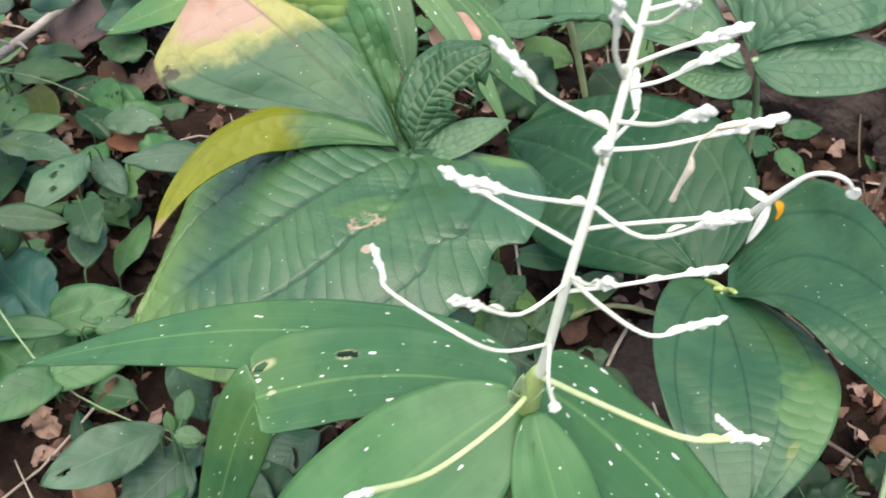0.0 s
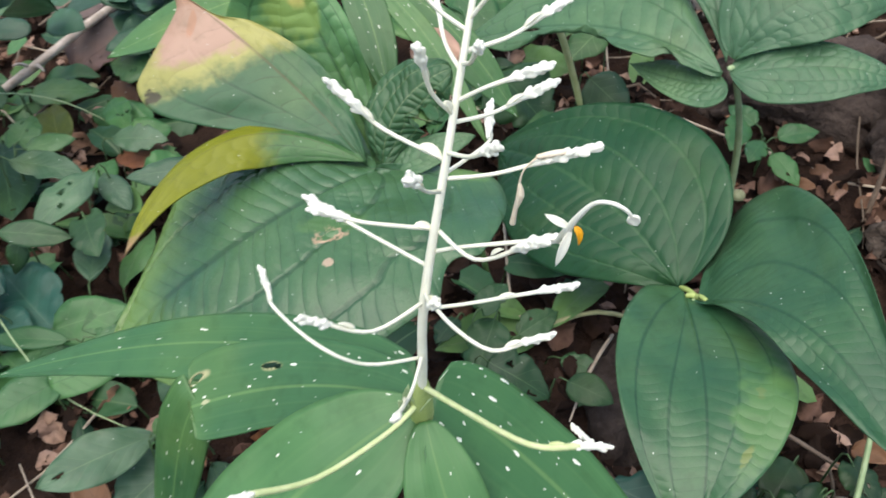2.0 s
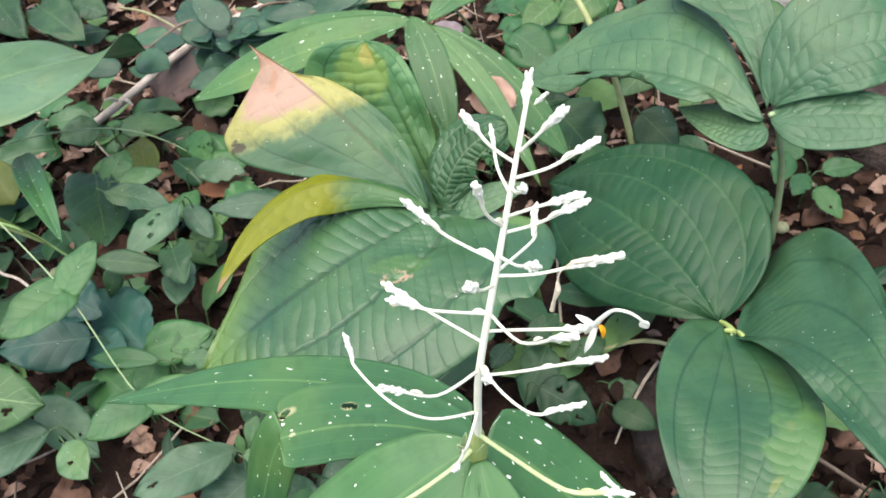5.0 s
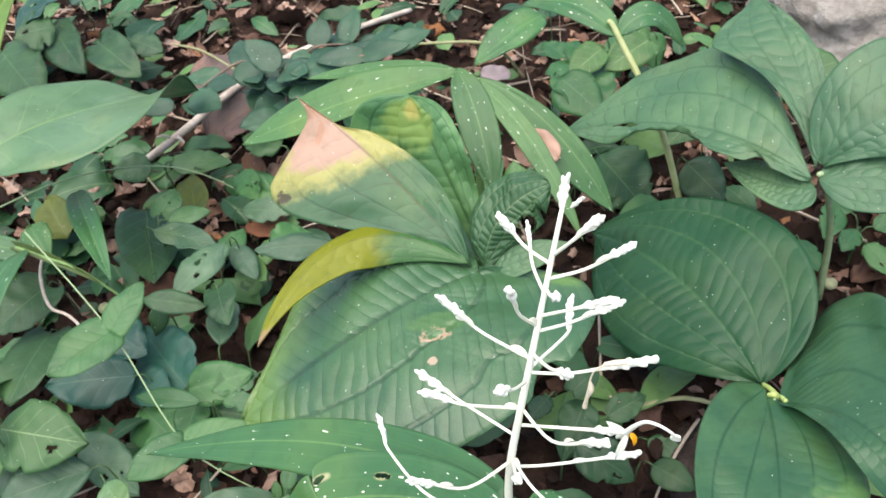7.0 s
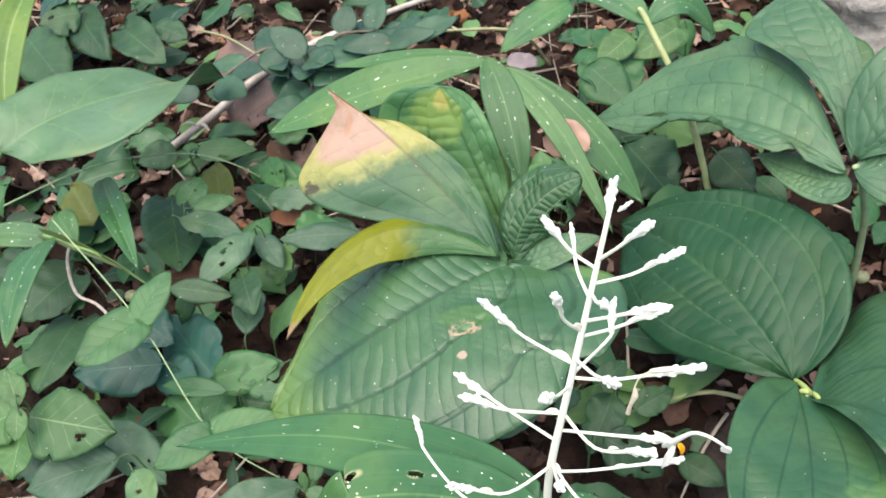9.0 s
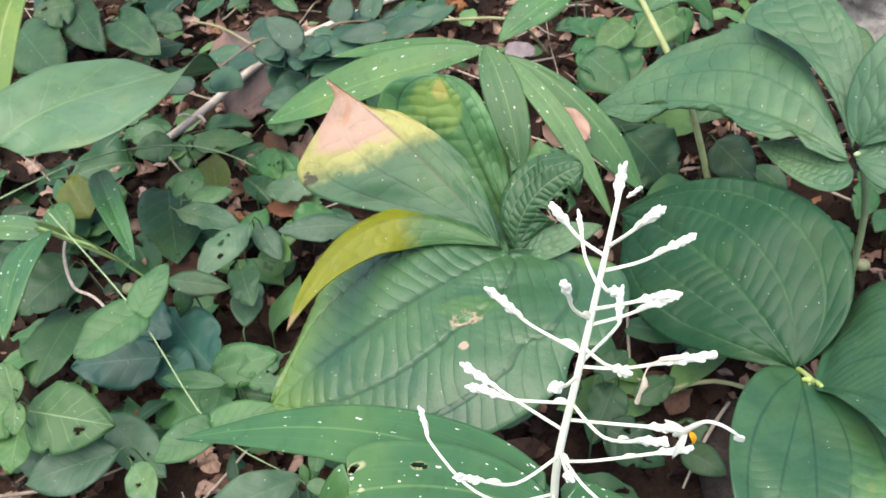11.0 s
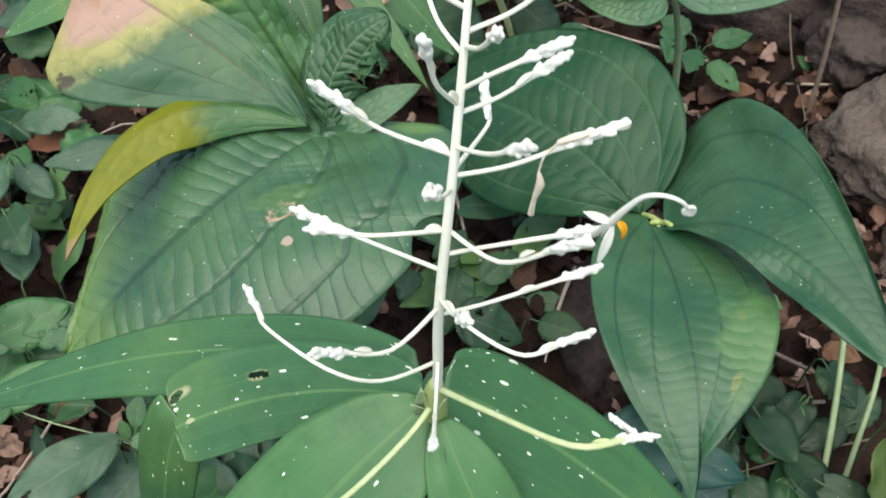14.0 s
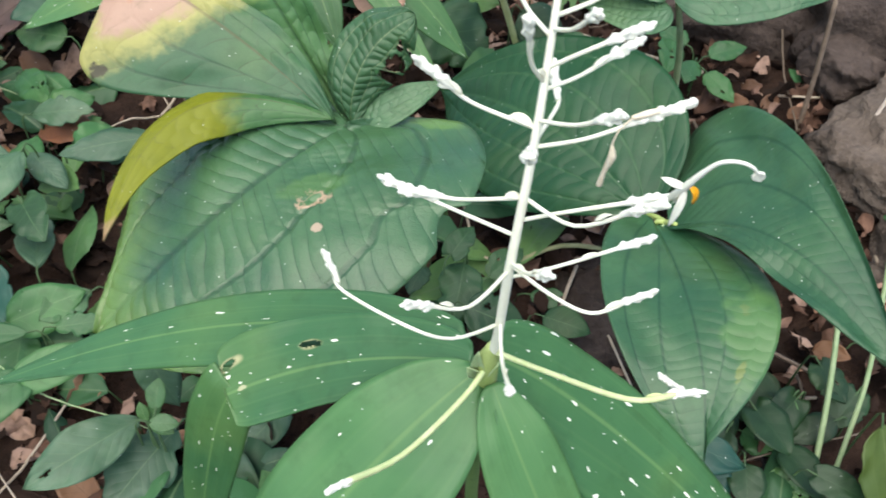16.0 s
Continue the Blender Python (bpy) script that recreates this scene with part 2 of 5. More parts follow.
M_BROAD_BROWN = leaf_material("broad_leaf_dying_tip", (0.069, 0.162, 0.061), (0.033, 0.101, 0.042), DARK_VEIN, "palmate", 13, 0.45, bump=0.16,
                              patches=((0.51, 0.60, 0.30, -0.12, (0.34, 0.325, 0.10)), (0.60, 0.64, 0.44, -3.0, (0.40, 0.255, 0.185)), (0.86, 0.94, 0.0, 0.0, (0.33, 0.19, 0.12)), (0.985, 1.0, 0.0, 0.0, (0.30, 0.18, 0.10))),
                              blotches=((0.04, 0.70, 0.035, (0.05, 0.045, 0.02)), (0.30, 0.86, 0.05, (0.40, 0.21, 0.13))))
M_BROAD_YELLOW = leaf_material("broad_leaf_yellowing", (0.053, 0.145, 0.041), (0.026, 0.09, 0.028), DARK_VEIN, "palmate", 13, 0.45, bump=0.07, rung_mix=0.7,
                               patches=((0.26, 0.40, 0.0, 0.0, (0.175, 0.190, 0.005)), (0.96, 0.99, 0.0, 0.0, (0.30, 0.20, 0.10))))
M_BROAD_TOP = leaf_material("broad_leaf_yellow_patch", (0.104, 0.241, 0.084), (0.049, 0.151, 0.055), DARK_VEIN, "palmate", 13, 0.45, bump=0.2,
                            blotches=((0.46, 0.84, 0.30, (0.18, 0.29, 0.07)), (0.45, 0.92, 0.12, (0.40, 0.38, 0.10))))
M_BROAD_SMOOTH = leaf_material("broad_leaf_smooth", (0.109, 0.212, 0.097), (0.061, 0.147, 0.072), (0.035, 0.100, 0.042), "palmate", 9, 0.40, bump=0.22, vein_mix=0.55, rung_mix=0.7, translucent=0.3)
M_CRUMPLED = leaf_material("broad_leaf_crumpled", (0.085, 0.185, 0.070), (0.040, 0.110, 0.045), (0.20, 0.26, 0.13), "palmate", 12, 0.40, bump=0.35, vein_mix=0.6, rung_mix=0.6, translucent=0.3, blotches=((0.86, 0.60, 0.12, (0.20, 0.21, 0.11)),))
M_SMOOTH = leaf_material("smooth_pale_leaf", (0.118, 0.222, 0.108), (0.082, 0.172, 0.080), (0.22, 0.34, 0.13), "pinnate", 6, 0.36, bump=0.10, vein_mix=0.5, translucent=0.3)
M_GINGER = leaf_material("ginger_leaf", (0.074, 0.198, 0.066), (0.044, 0.140, 0.053), (0.16, 0.30, 0.10), "parallel", 15, 0.40, spots=0.12, bump=0.08, vein_mix=0.5, translucent=0.32)
M_GINGER_CHEWED = leaf_material("ginger_leaf_chewed", (0.074, 0.198, 0.066), (0.044, 0.140, 0.053), (0.16, 0.30, 0.10), "parallel", 15, 0.40, spots=0.12, bump=0.08, vein_mix=0.5, translucent=0.32, blotches=((0.715, 0.615, 0.060, (0.34, 0.36, 0.18)), (0.78, 0.95, 0.075, (0.45, 0.44, 0.24)), (0.50, 0.93, 0.028, (0.45, 0.47, 0.28))))
M_GINGER_DOTTED = leaf_material("ginger_leaf_dotted", (0.083, 0.217, 0.066), (0.049, 0.153, 0.053), (0.16, 0.30, 0.10), "parallel", 15, 0.40, spots=0.42, bump=0.08, vein_mix=0.5, translucent=0.32)
M_GINGER_YOUNG = leaf_material("ginger_leaf_fresh", (0.088, 0.207, 0.070), (0.056, 0.151, 0.055), (0.20, 0.34, 0.12), "parallel", 13, 0.40, spots=0.13, bump=0.08, vein_mix=0.5, translucent=0.35)
M_GINGER_PLAIN = leaf_material("ginger_leaf_unspotted", (0.085, 0.217, 0.074), (0.058, 0.164, 0.060), (0.16, 0.30, 0.10), "parallel", 15, 0.42, spots=0.03, bump=0.08, vein_mix=0.5, translucent=0.32)
M_YBLADE = leaf_material("yellow_green_blade", (0.112, 0.205, 0.036), (0.079, 0.160, 0.033), (0.30, 0.40, 0.12), "parallel", 8, 0.45, bump=0.03)
M_HEART = leaf_material("heart_leaf", (0.035, 0.098, 0.033), (0.017, 0.057, 0.022), PALE_VEIN, "pinnate", 6, 0.5, bump=0.10, vein_mix=0.3)
M_PALE = leaf_material("pale_leaf", (0.086, 0.196, 0.066), (0.047, 0.128, 0.045), PALE_VEIN, "pinnate", 7, 0.5, bump=0.10, dusty=0.12)
M_GREY = leaf_material("grey_leaf", (0.065, 0.144, 0.070), (0.034, 0.090, 0.046), (0.11, 0.19, 0.09), "pinnate", 9, 0.48, bump=0.17, dusty=0.10)
M_BLUE = leaf_material("blue_green_leaf", (0.021, 0.098, 0.068), (0.012, 0.062, 0.044), (0.09, 0.18, 0.12), "pinnate", 6, 0.46, bump=0.2, vein_mix=0.4)
M_MID = leaf_material("mid_green_leaf", (0.053, 0.162, 0.047), (0.028, 0.103, 0.033), PALE_VEIN, "pinnate", 5, 0.45, bump=0.08, vein_mix=0.35)
M_LIGHT = leaf_material("light_green_leaf", (0.067, 0.159, 0.044), (0.041, 0.109, 0.033), (0.24, 0.36, 0.16), "pinnate", 6, 0.5, bump=0.10)
M_VINE = leaf_material("vine_leaf", (0.069, 0.172, 0.056), (0.039, 0.115, 0.041), (0.03, 0.09, 0.03), "pinnate", 6, 0.5, bump=0.3, vein_mix=0.9)
M_OLIVE = leaf_material("olive_leaf", (0.075, 0.115, 0.018), (0.045, 0.082, 0.016), (0.12, 0.16, 0.05), "parallel", 7, 0.5, bump=0.06)
# mid-green darkened in its colour to stand in for shade below broad leaves
M_SHADED = leaf_material("shaded_green_leaf", (0.017, 0.056, 0.016), (0.009, 0.034, 0.011), (0.06, 0.12, 0.05), "pinnate", 5, 0.5, bump=0.08, vein_mix=0.3)
M_SHRUB = leaf_material("dark_shrub_leaf", (0.036, 0.106, 0.053), (0.018, 0.062, 0.034), (0.07, 0.12, 0.07), "pinnate", 5, 0.48, bump=0.06, dusty=0.05, vein_mix=0.3)
M_PINK = leaf_material("fallen_leaf_pink", (0.50, 0.33, 0.25), (0.40, 0.24, 0.18), (0.32, 0.18, 0.12), "pinnate", 6, 0.6, bump=0.08)
M_WHITE = plain_material("white_petal", (0.75, 0.76, 0.65), (0.82, 0.83, 0.74), 300, 0.5, 0.2, 0.2)
M_CREAM = plain_material("cream_stalk", (0.71, 0.71, 0.56), (0.80, 0.80, 0.67), 300, 0.5, 0.2, 0.1)
M_GREENISH = plain_material("pale_green_branch", (0.40, 0.49, 0.21), (0.55, 0.60, 0.34), 300, 0.5, 0.2, 0.1)
M_FADED = plain_material("withered_petal", (0.62, 0.50, 0.36), (0.72, 0.66, 0.52), 400, 0.6, 0.4)
M_ORANGE = plain_material("orange_lip", (0.85, 0.36, 0.01), (0.90, 0.45, 0.02), 400, 0.5, 0.2, 0.2)
M_STEM = plain_material("green_stem", (0.08, 0.16, 0.045), (0.15, 0.25, 0.08), 120, 0.5, 0.3)
M_PALESTEM = plain_material("pale_green_stalk", (0.20, 0.30, 0.14), (0.32, 0.40, 0.22), 120, 0.5, 0.3)
M_YSTEM = plain_material("yellow_green_sheath", (0.26, 0.35, 0.09), (0.38, 0.46, 0.17), 90, 0.5, 0.3, 0.1)
M_STRAWSTEM = plain_material("straw_green_stalk", (0.30, 0.34, 0.14), (0.42, 0.45, 0.22), 120, 0.5, 0.3)
M_HERBSTEM = plain_material("dull_green_stalk", (0.035, 0.075, 0.028), (0.07, 0.13, 0.05), 120, 0.6, 0.3)
M_TWIG = plain_material("dry_twig", (0.30, 0.24, 0.19), (0.64, 0.56, 0.49), 70, 0.8, 0.8)
M_VSTEM = plain_material("straw_coloured_stem", (0.19, 0.20, 0.09), (0.30, 0.30, 0.16), 120, 0.6, 0.4)
M_DSTEM = plain_material("brown_stem", (0.10, 0.07, 0.05), (0.20, 0.15, 0.11), 120, 0.7, 0.4)
M_SOIL = plain_material("forest_soil", (0.010, 0.006, 0.0045), (0.042, 0.024, 0.017), 30, 0.9, 0.9, distance=0.004)
M_ROCK = plain_material("weathered_stone", (0.13, 0.115, 0.10), (0.34, 0.32, 0.29), 22, 0.85, 0.9, distance=0.004)
M_BANKROCK = plain_material("brown_grey_stone", (0.045, 0.034, 0.027), (0.16, 0.128, 0.105), 26, 0.85, 0.9, distance=0.004)
# dark stone, its colour lowered further to imitate deep shade
M_DARKROCK = plain_material("dark_shaded_stone", (0.019, 0.014, 0.012), (0.081, 0.062, 0.053), 24, 0.8, 0.9, distance=0.004)
M_TANBITS = plain_material("tan_leaf_pieces", (0.11, 0.065, 0.048), (0.36, 0.25, 0.20), 60, 0.8, 0.4, island=0.8)
M_LITTER, M_FILL = litter_material("dead_leaves"), herb_stuff_material("ground_herb_leaves")


# ---- builders ----
def thing(name, loc, label, category, group="", kind=""):
    ob = new(name)
    ob.empty_display_size = 0.01
    ob.location = loc
    return tagged(ob, label, category, group, kind)


def place_of(ob):
    return Vector(ob.location) + (place_of(ob.parent) if ob.parent else Vector((0, 0, 0)))


def part(name, bm, material, parent=None, label="", fuse=0.0):
    """Links a bmesh that is written in world places as one mesh, under a thing or a part. fuse: grain at which overlapping lumps grow into one skin."""
    me = bpy.data.meshes.new(name)
    at = place_of(parent) if parent else Vector((0, 0, 0))
    bmesh.ops.translate(bm, verts=bm.verts, vec=-at)
    bmesh.ops.recalc_face_normals(bm, faces=bm.faces)
    bm.to_mesh(me)
    bm.free()
    for p in me.polygons:
        p.use_smooth = True
    ob = new(name, me)
    if fuse:
        grown = ob.modifiers.new("skin", "REMESH")
        grown.mode, grown.voxel_size, grown.use_smooth_shade = "VOXEL", fuse, True
        smooth = ob.modifiers.new("smooth", "SMOOTH")
        smooth.factor, smooth.iterations = 0.5, 2
        me = bpy.data.meshes.new_from_object(ob.evaluated_get(bpy.context.evaluated_depsgraph_get()))
        ob.modifiers.clear()
        ob.data = me
    me.materials.append(material)
    ob.parent = parent
    return tagged(ob, label)


def bezier(p0, p1, p2, t):
    return p0 * (1 - t) ** 2 + p1 * 2 * t * (1 - t) + p2 * t * t


SHAPES = {  # rise from the stalk, fall to the tip, width left at the stalk, lobes behind the stalk
    "heart": (0.50, 0.85, 0.45, 0.30),
    "ovate": (0.55, 0.90, 0.05, 0.0),
    "ellip": (0.85, 0.95, 0.0, 0.0),
    "lance": (0.62, 0.85, 0.02, 0.0),
    "blunt": (0.60, 0.50, 0.05, 0.0),
    "broad": (0.55, 0.95, 0.50, 0.0),
    "strap": (0.35, 0.80, 0.30, 0.0),
    "spear": (0.80, 0.80, 0.16, 0.0),
    "cut_off": (0.45, 0.10, 0.20, 0.0),
    "flap": (0.30, 0.45, 0.95, 0.0),
}


def profile(shape, s):
    a, b, w0, _ = SHAPES[shape]
    peak = a / (a + b)
    top = peak**a * (1 - peak) ** b
    body = max(s, 0.0) ** a * max(1 - s, 0.0) ** b / top
    if w0:
        body = body if s > peak else w0 + (1 - w0) * body
    return body


def edge_curve(q, s):
    """Half of a leaf's outline as one curve from stalk to tip: how far along and how far out, in midrib lengths."""
    a1, w1, a2, w2 = q
    k1, k2 = 3 * s * (1 - s) ** 2, 3 * s * s * (1 - s)
    return k1 * a1 + k2 * a2 + s**3, k1 * w1 + k2 * w2


def rung_at(along, out, u, n, seed):
    """Counts the cross veins of a broad leaf from stalk to tip: square to the midrib, leaning forward, bowed in each strip between its nerves."""
    au = abs(u)
    strip = sum(au > a for a in NERVES)
    lo, hi = ((0.0, *NERVES)[strip], (*NERVES, 1.0)[strip])
    w = (au - lo) / (hi - lo)
    side = 3.1 if u > 0 else 0.0
    shift = (0.0, 0.37, 0.71)[strip] + 0.7 * noise.noise(Vector((along * 4.5, strip * 5 + side, seed))) + 0.25 * noise.noise(Vector((along * 13, w * 1.5 + strip * 7 + side, seed)))
    return (along - 0.40 * out) * n + shift + 0.35 * (w - 0.5) ** 2 * (1 + strip)


def leaf_bm(base, mid, tip, up, wl=0.0, wr=0.0, shape="ovate", fold_l=0.12, fold_r=0.12, curl=0.0, lobe=None, wave=0.0, quilt=0.0, quilt_n=14, nib=0.0,
            nib_side=0, jag=0.0, drip=0.0, horn=0.0, bites=(), holes=(), ns=20, nu=10, thick=0.0004, seed=0, bm=None, shape_r=None):
    """A leaf blade: shape_r, the outline of its right half where that differs; base and tip of the midrib, mid the point it bends towards, up the way it faces, wl and wr the half widths to its left and right as one looks from base to tip."""
    base, mid, tip, up = Vector(base), Vector(mid), Vector(tip), Vector(up).normalized()
    own = bm is None
    bm = bm or bmesh.new()
    uv = bm.loops.layers.uv.verify()
    rung_uv = (bm.loops.layers.uv.get("rung") or bm.loops.layers.uv.new("rung")) if quilt else None
    length = (tip - base).length
    curves = None
    if isinstance(shape, tuple):
        curves = (shape, shape_r or shape)
        wl, wr = (max(edge_curve(q, k / 20)[1] for k in range(21)) * length for q in curves)
    elif lobe is None:
        lobe = SHAPES[shape][3] * max(wl, wr)
    rows, info = [], {}
    for i in range(ns + 1):
        s = i / ns
        c = bezier(base, mid, tip, s)
        tan = ((mid - base) * (1 - s) + (tip - mid) * s).normalized()
        right = tan.cross(up)
        right.normalize()
        nor = right.cross(tan)
        row = []
        if curves:
            ends = [edge_curve(q, s) for q in curves]
            w_l, w_r = max(ends[0][1] * length / wl, 0.004), max(ends[1][1] * length / wr, 0.004)
        else:
            w_l, w_r = max(profile(shape, s), 0.004), max(profile(shape_r or shape, s), 0.004)
        for j in range(nu + 1):
            u = 2 * j / nu - 1
            au = abs(u)
            half, fold = (wr, fold_r) if u > 0 else (wl, fold_l)
            reach = half * (w_r if u > 0 else w_l)
            n1 = noise.noise(Vector((s * 6 + seed * 3.7, u * 1.5 + seed, 0.3)))
            if nib and u * nib_side >= 0:
                bite = max(0.0, noise.noise(Vector((s * 9 + seed * 1.3, 5.0 * (u > 0), seed * 0.7))) - 0.12) * 2.4
                reach *= 1 - min(0.75, nib * bite) * au
            if jag and u > 0 and s > 0.5:
                tooth = 0.8 * noise.noise(Vector((s * 26 + seed, 2.0, 0.4))) + 0.7 * noise.noise(Vector((s * 110, seed, 0.2)))
                reach *= 1 - jag * max(0.0, tooth + 0.10) * au**3
            for at, half_side, wide, deep in bites:
                if u * half_side > 0:
                    reach *= 1 - deep * math.exp(-(((s - at) / wide) ** 4)) * (1 + 0.25 * noise.noise(Vector((s * 40, at, seed)))) * au
            if horn and s > 0.78:
                k = min(1.0, (s - 0.78) / 0.13)
                reach *= 1 - horn * k * k * (3 - 2 * k)
            p = c + right * (math.copysign(1, u) * au * reach * math.cos(fold))
            p += nor * (au * reach * math.sin(fold) + curl * au * au * reach)
            if drip and s > 0.8:
                p += tan * (drip * ((s - 0.8) / 0.2) ** 7)
            if curves:
                p += tan * ((ends[1 if u > 0 else 0][0] - s) * length * au**1.3)
            else:
                p -= tan * (lobe * au**1.3 * (1 - s) ** 4)
            p += nor * (wave * au * n1 * max(wl, wr) * 2.0)
            across = 0.0
            if quilt:
                across = rung_at(s + ((ends[1 if u > 0 else 0][0] - s) * au**1.3 if curves else 0.0), au * reach / length, u, quilt_n, seed)
                p += nor * (quilt * (2 * abs(math.cos(across * math.pi)) ** 0.7 - 1) * min(1, 6 * au) * (1 - au**3 * 0.9) * min(1, 6 * s) * min(1, 5 * (1 - s)))
                p -= nor * quilt * 1.4 * (math.exp(-((u / 0.05) ** 2)) + 0.7 * sum(math.exp(-(((au - a) / 0.045) ** 2)) for a in NERVES))
            row.append((p, nor, u, s, across))
        rows.append(row)
    skins = []
    for off in ((0.5, -0.5) if thick else (0.0,)):
        skin = []
        for row in rows:
            line = []
            for p, nor, u, s, across in row:
                vert = bm.verts.new(p + nor * (off * thick))
                info[vert] = ((0.5 + 0.5 * u, s), (across, abs(u)))
                line.append(vert)
            skin.append(line)
        skins.append(skin)

    def open_at(i, j):
        s, u = (i + 0.5) / ns, 2 * (j + 0.5) / nu - 1
        for hs, hu, r in holes:
            wob = 1 + 0.45 * noise.noise(Vector((s * 14, u * 9, seed + hs * 7)))
            if math.hypot((s - hs) * length / max(wl, wr) / 1.4, u - hu) < r * wob:
                return True
        return False

    solid = [[not open_at(i, j) for j in range(nu)] for i in range(ns)]

    def face(*vs):
        f = bm.faces.new(vs)
        for loop in f.loops:
            loop[uv].uv = info[loop.vert][0]
            if rung_uv:
                loop[rung_uv].uv = info[loop.vert][1]

    for i in range(ns):
        for j in range(nu):
            if not solid[i][j]:
                continue
            for k, skin in enumerate(skins):
                q = [skin[i][j], skin[i][j + 1], skin[i + 1][j + 1], skin[i + 1][j]]
                face(*(q if k else q[::-1]))
            if thick:
                a, b = skins
                for di, dj, e in ((-1, 0, ((i, j), (i, j + 1))), (1, 0, ((i + 1, j + 1), (i + 1, j))), (0, -1, ((i + 1, j), (i, j))), (0, 1, ((i, j + 1), (i + 1, j + 1)))):
                    ii, jj = i + di, j + dj
                    if not (0 <= ii < ns and 0 <= jj < nu) or not solid[ii][jj]:
                        (r0, c0), (r1, c1) = e
                        face(a[r0][c0], a[r1][c1], b[r1][c1], b[r0][c0])
    if own:
        loose = [v for v in bm.verts if not v.link_faces]
        bmesh.ops.delete(bm, geom=loose, context="VERTS")
    return bm


def tube_bm(points, radii, sides=8, bm=None, cap=True, steps=5):
    """A round, tapering stalk through the points, with rounded ends."""
    bm = bm or bmesh.new()
    pts = [Vector(p) for p in points]
    if isinstance(radii, (int, float)):
        radii = [radii] * len(pts)
    line, rad = [], []
    for k in range(len(pts) - 1):
        p0, p1, p2, p3 = pts[max(k - 1, 0)], pts[k], pts[k + 1], pts[min(k + 2, len(pts) - 1)]
        for m in range(steps):
            t = m / steps
            line.append(0.5 * ((2 * p1) + (p2 - p0) * t + (2 * p0 - 5 * p1 + 4 * p2 - p3) * t * t + (-p0 + 3 * p1 - 3 * p2 + p3) * t**3))
            rad.append(radii[k] * (1 - t) + radii[k + 1] * t)
    line.append(pts[-1])
    rad.append(radii[-1])
    ref = Vector((0.31, -0.2, 0.93))
    rings = []
    for k, p in enumerate(line):
        d = (line[min(k + 1, len(line) - 1)] - line[max(k - 1, 0)]).normalized()
        x = d.cross(ref)
        x = x.normalized() if x.length > 1e-4 else d.orthogonal().normalized()
        y = d.cross(x)
        rings.append([bm.verts.new(p + (x * math.cos(a) + y * math.sin(a)) * rad[k]) for a in (math.tau * n / sides for n in range(sides))])
    for a, b in zip(rings, rings[1:]):
        for n in range(sides):
            bm.faces.new((a[n], a[(n + 1) % sides], b[(n + 1) % sides], b[n]))
    if cap:
        for ring, k, j in ((rings[0], 0, 1), (rings[-1], -1, -2)):
            top = bm.verts.new(line[k] + (line[k] - line[j]).normalized() * rad[k] * 0.7)
            for n in range(sides):
                bm.faces.new((ring[n], ring[(n + 1) % sides], top))
    return bm


HERB_UP = Vector((0.05, -0.38, 1.0)).normalized()
count = [0]


def herb(name, at, label, category="herb", group=""):
    return thing(name, (at[0], at[1], -0.04), label, category, group)


def herb_leaf(h, mat, base, tip, width, shape, up=HERB_UP, **more):
    """One leaf of a low herb, with its stalk to the ground."""
    count[0] += 1
    k = count[0]
    rng = random.Random(k)
    base, tip = Vector(base), Vector(tip)
    face = (Vector(up) + Vector((rng.uniform(-0.22, 0.22), rng.uniform(-0.15, 0.15), 0))).normalized()
    mid = (base + tip) / 2 + face * (tip - base).length * rng.uniform(0.04, 0.16)
    wl, wr = width * rng.uniform(0.47, 0.55), width * rng.uniform(0.47, 0.55)
    worn = random.Random(k * 7 + 1)
    if not more and worn.random() < 0.6:
        more["nib"] = worn.uniform(0.10, 0.35)
        if worn.random() < 0.45 and width > 0.018:
            more["holes"] = [(worn.uniform(0.25, 0.8), worn.uniform(-0.6, 0.6), worn.uniform(0.06, 0.12)) for _ in range(worn.choice((1, 1, 2, 3)))]
    fine = 2 if more else 1
    ob = part("leaf", leaf_bm(base, mid, tip, face, wl, wr, shape, rng.uniform(0.05, 0.3), rng.uniform(0.05, 0.3), rng.uniform(-0.25, 0.0),
                              wave=0.10, ns=14 * fine, nu=8 * fine, thick=0.0003, seed=k, **more), mat, h)
    back = (base - tip).normalized()
    foot = base + back * 0.012
    foot.z = -0.045
    part("stalk", tube_bm([base + back * -0.002, base + back * 0.008 + Vector((0, 0, -0.004)), foot], [0.0005, 0.0006, 0.0008], 6, steps=3), M_HERBSTEM, h)
    return ob


# ---- ground ----
def ground_height(x, y):
    near = 0.012 * noise.noise(Vector((x * 5, y * 5, 0))) + 0.005 * noise.noise(Vector((x * 19, y * 19, 3)))
    return -0.035 + near * max(0.0, 1 - math.hypot(x, y - 0.5) / 6) + 0.10 * max(0.0, min(1.0, (x - 0.22) / 0.3)) * max(0.0, min(1.0, (y - 0.40) / 0.3)) * max(0.0, 1 - math.hypot(x - 0.5, y - 0.8) / 1.6)


def build_ground():
    bm = bmesh.new()
    steps = [-60, -20, -8, -4, -2, -1.5] + [-1.2 + 0.03 * i for i in range(81)] + [1.5, 2, 4, 8, 20, 60]
    grid = [[bm.verts.new((x, y + 0.5, ground_height(x, y + 0.5))) for x in steps] for y in steps]
    for a, b in zip(grid, grid[1:]):
        for i in range(len(steps) - 1):
            bm.faces.new((a[i], a[i + 1], b[i + 1], b[i]))
    ob = part("ground", bm, M_SOIL)
    tagged(ob, "dark brown forest soil under dead leaves", "ground", kind="structure")


build_ground()


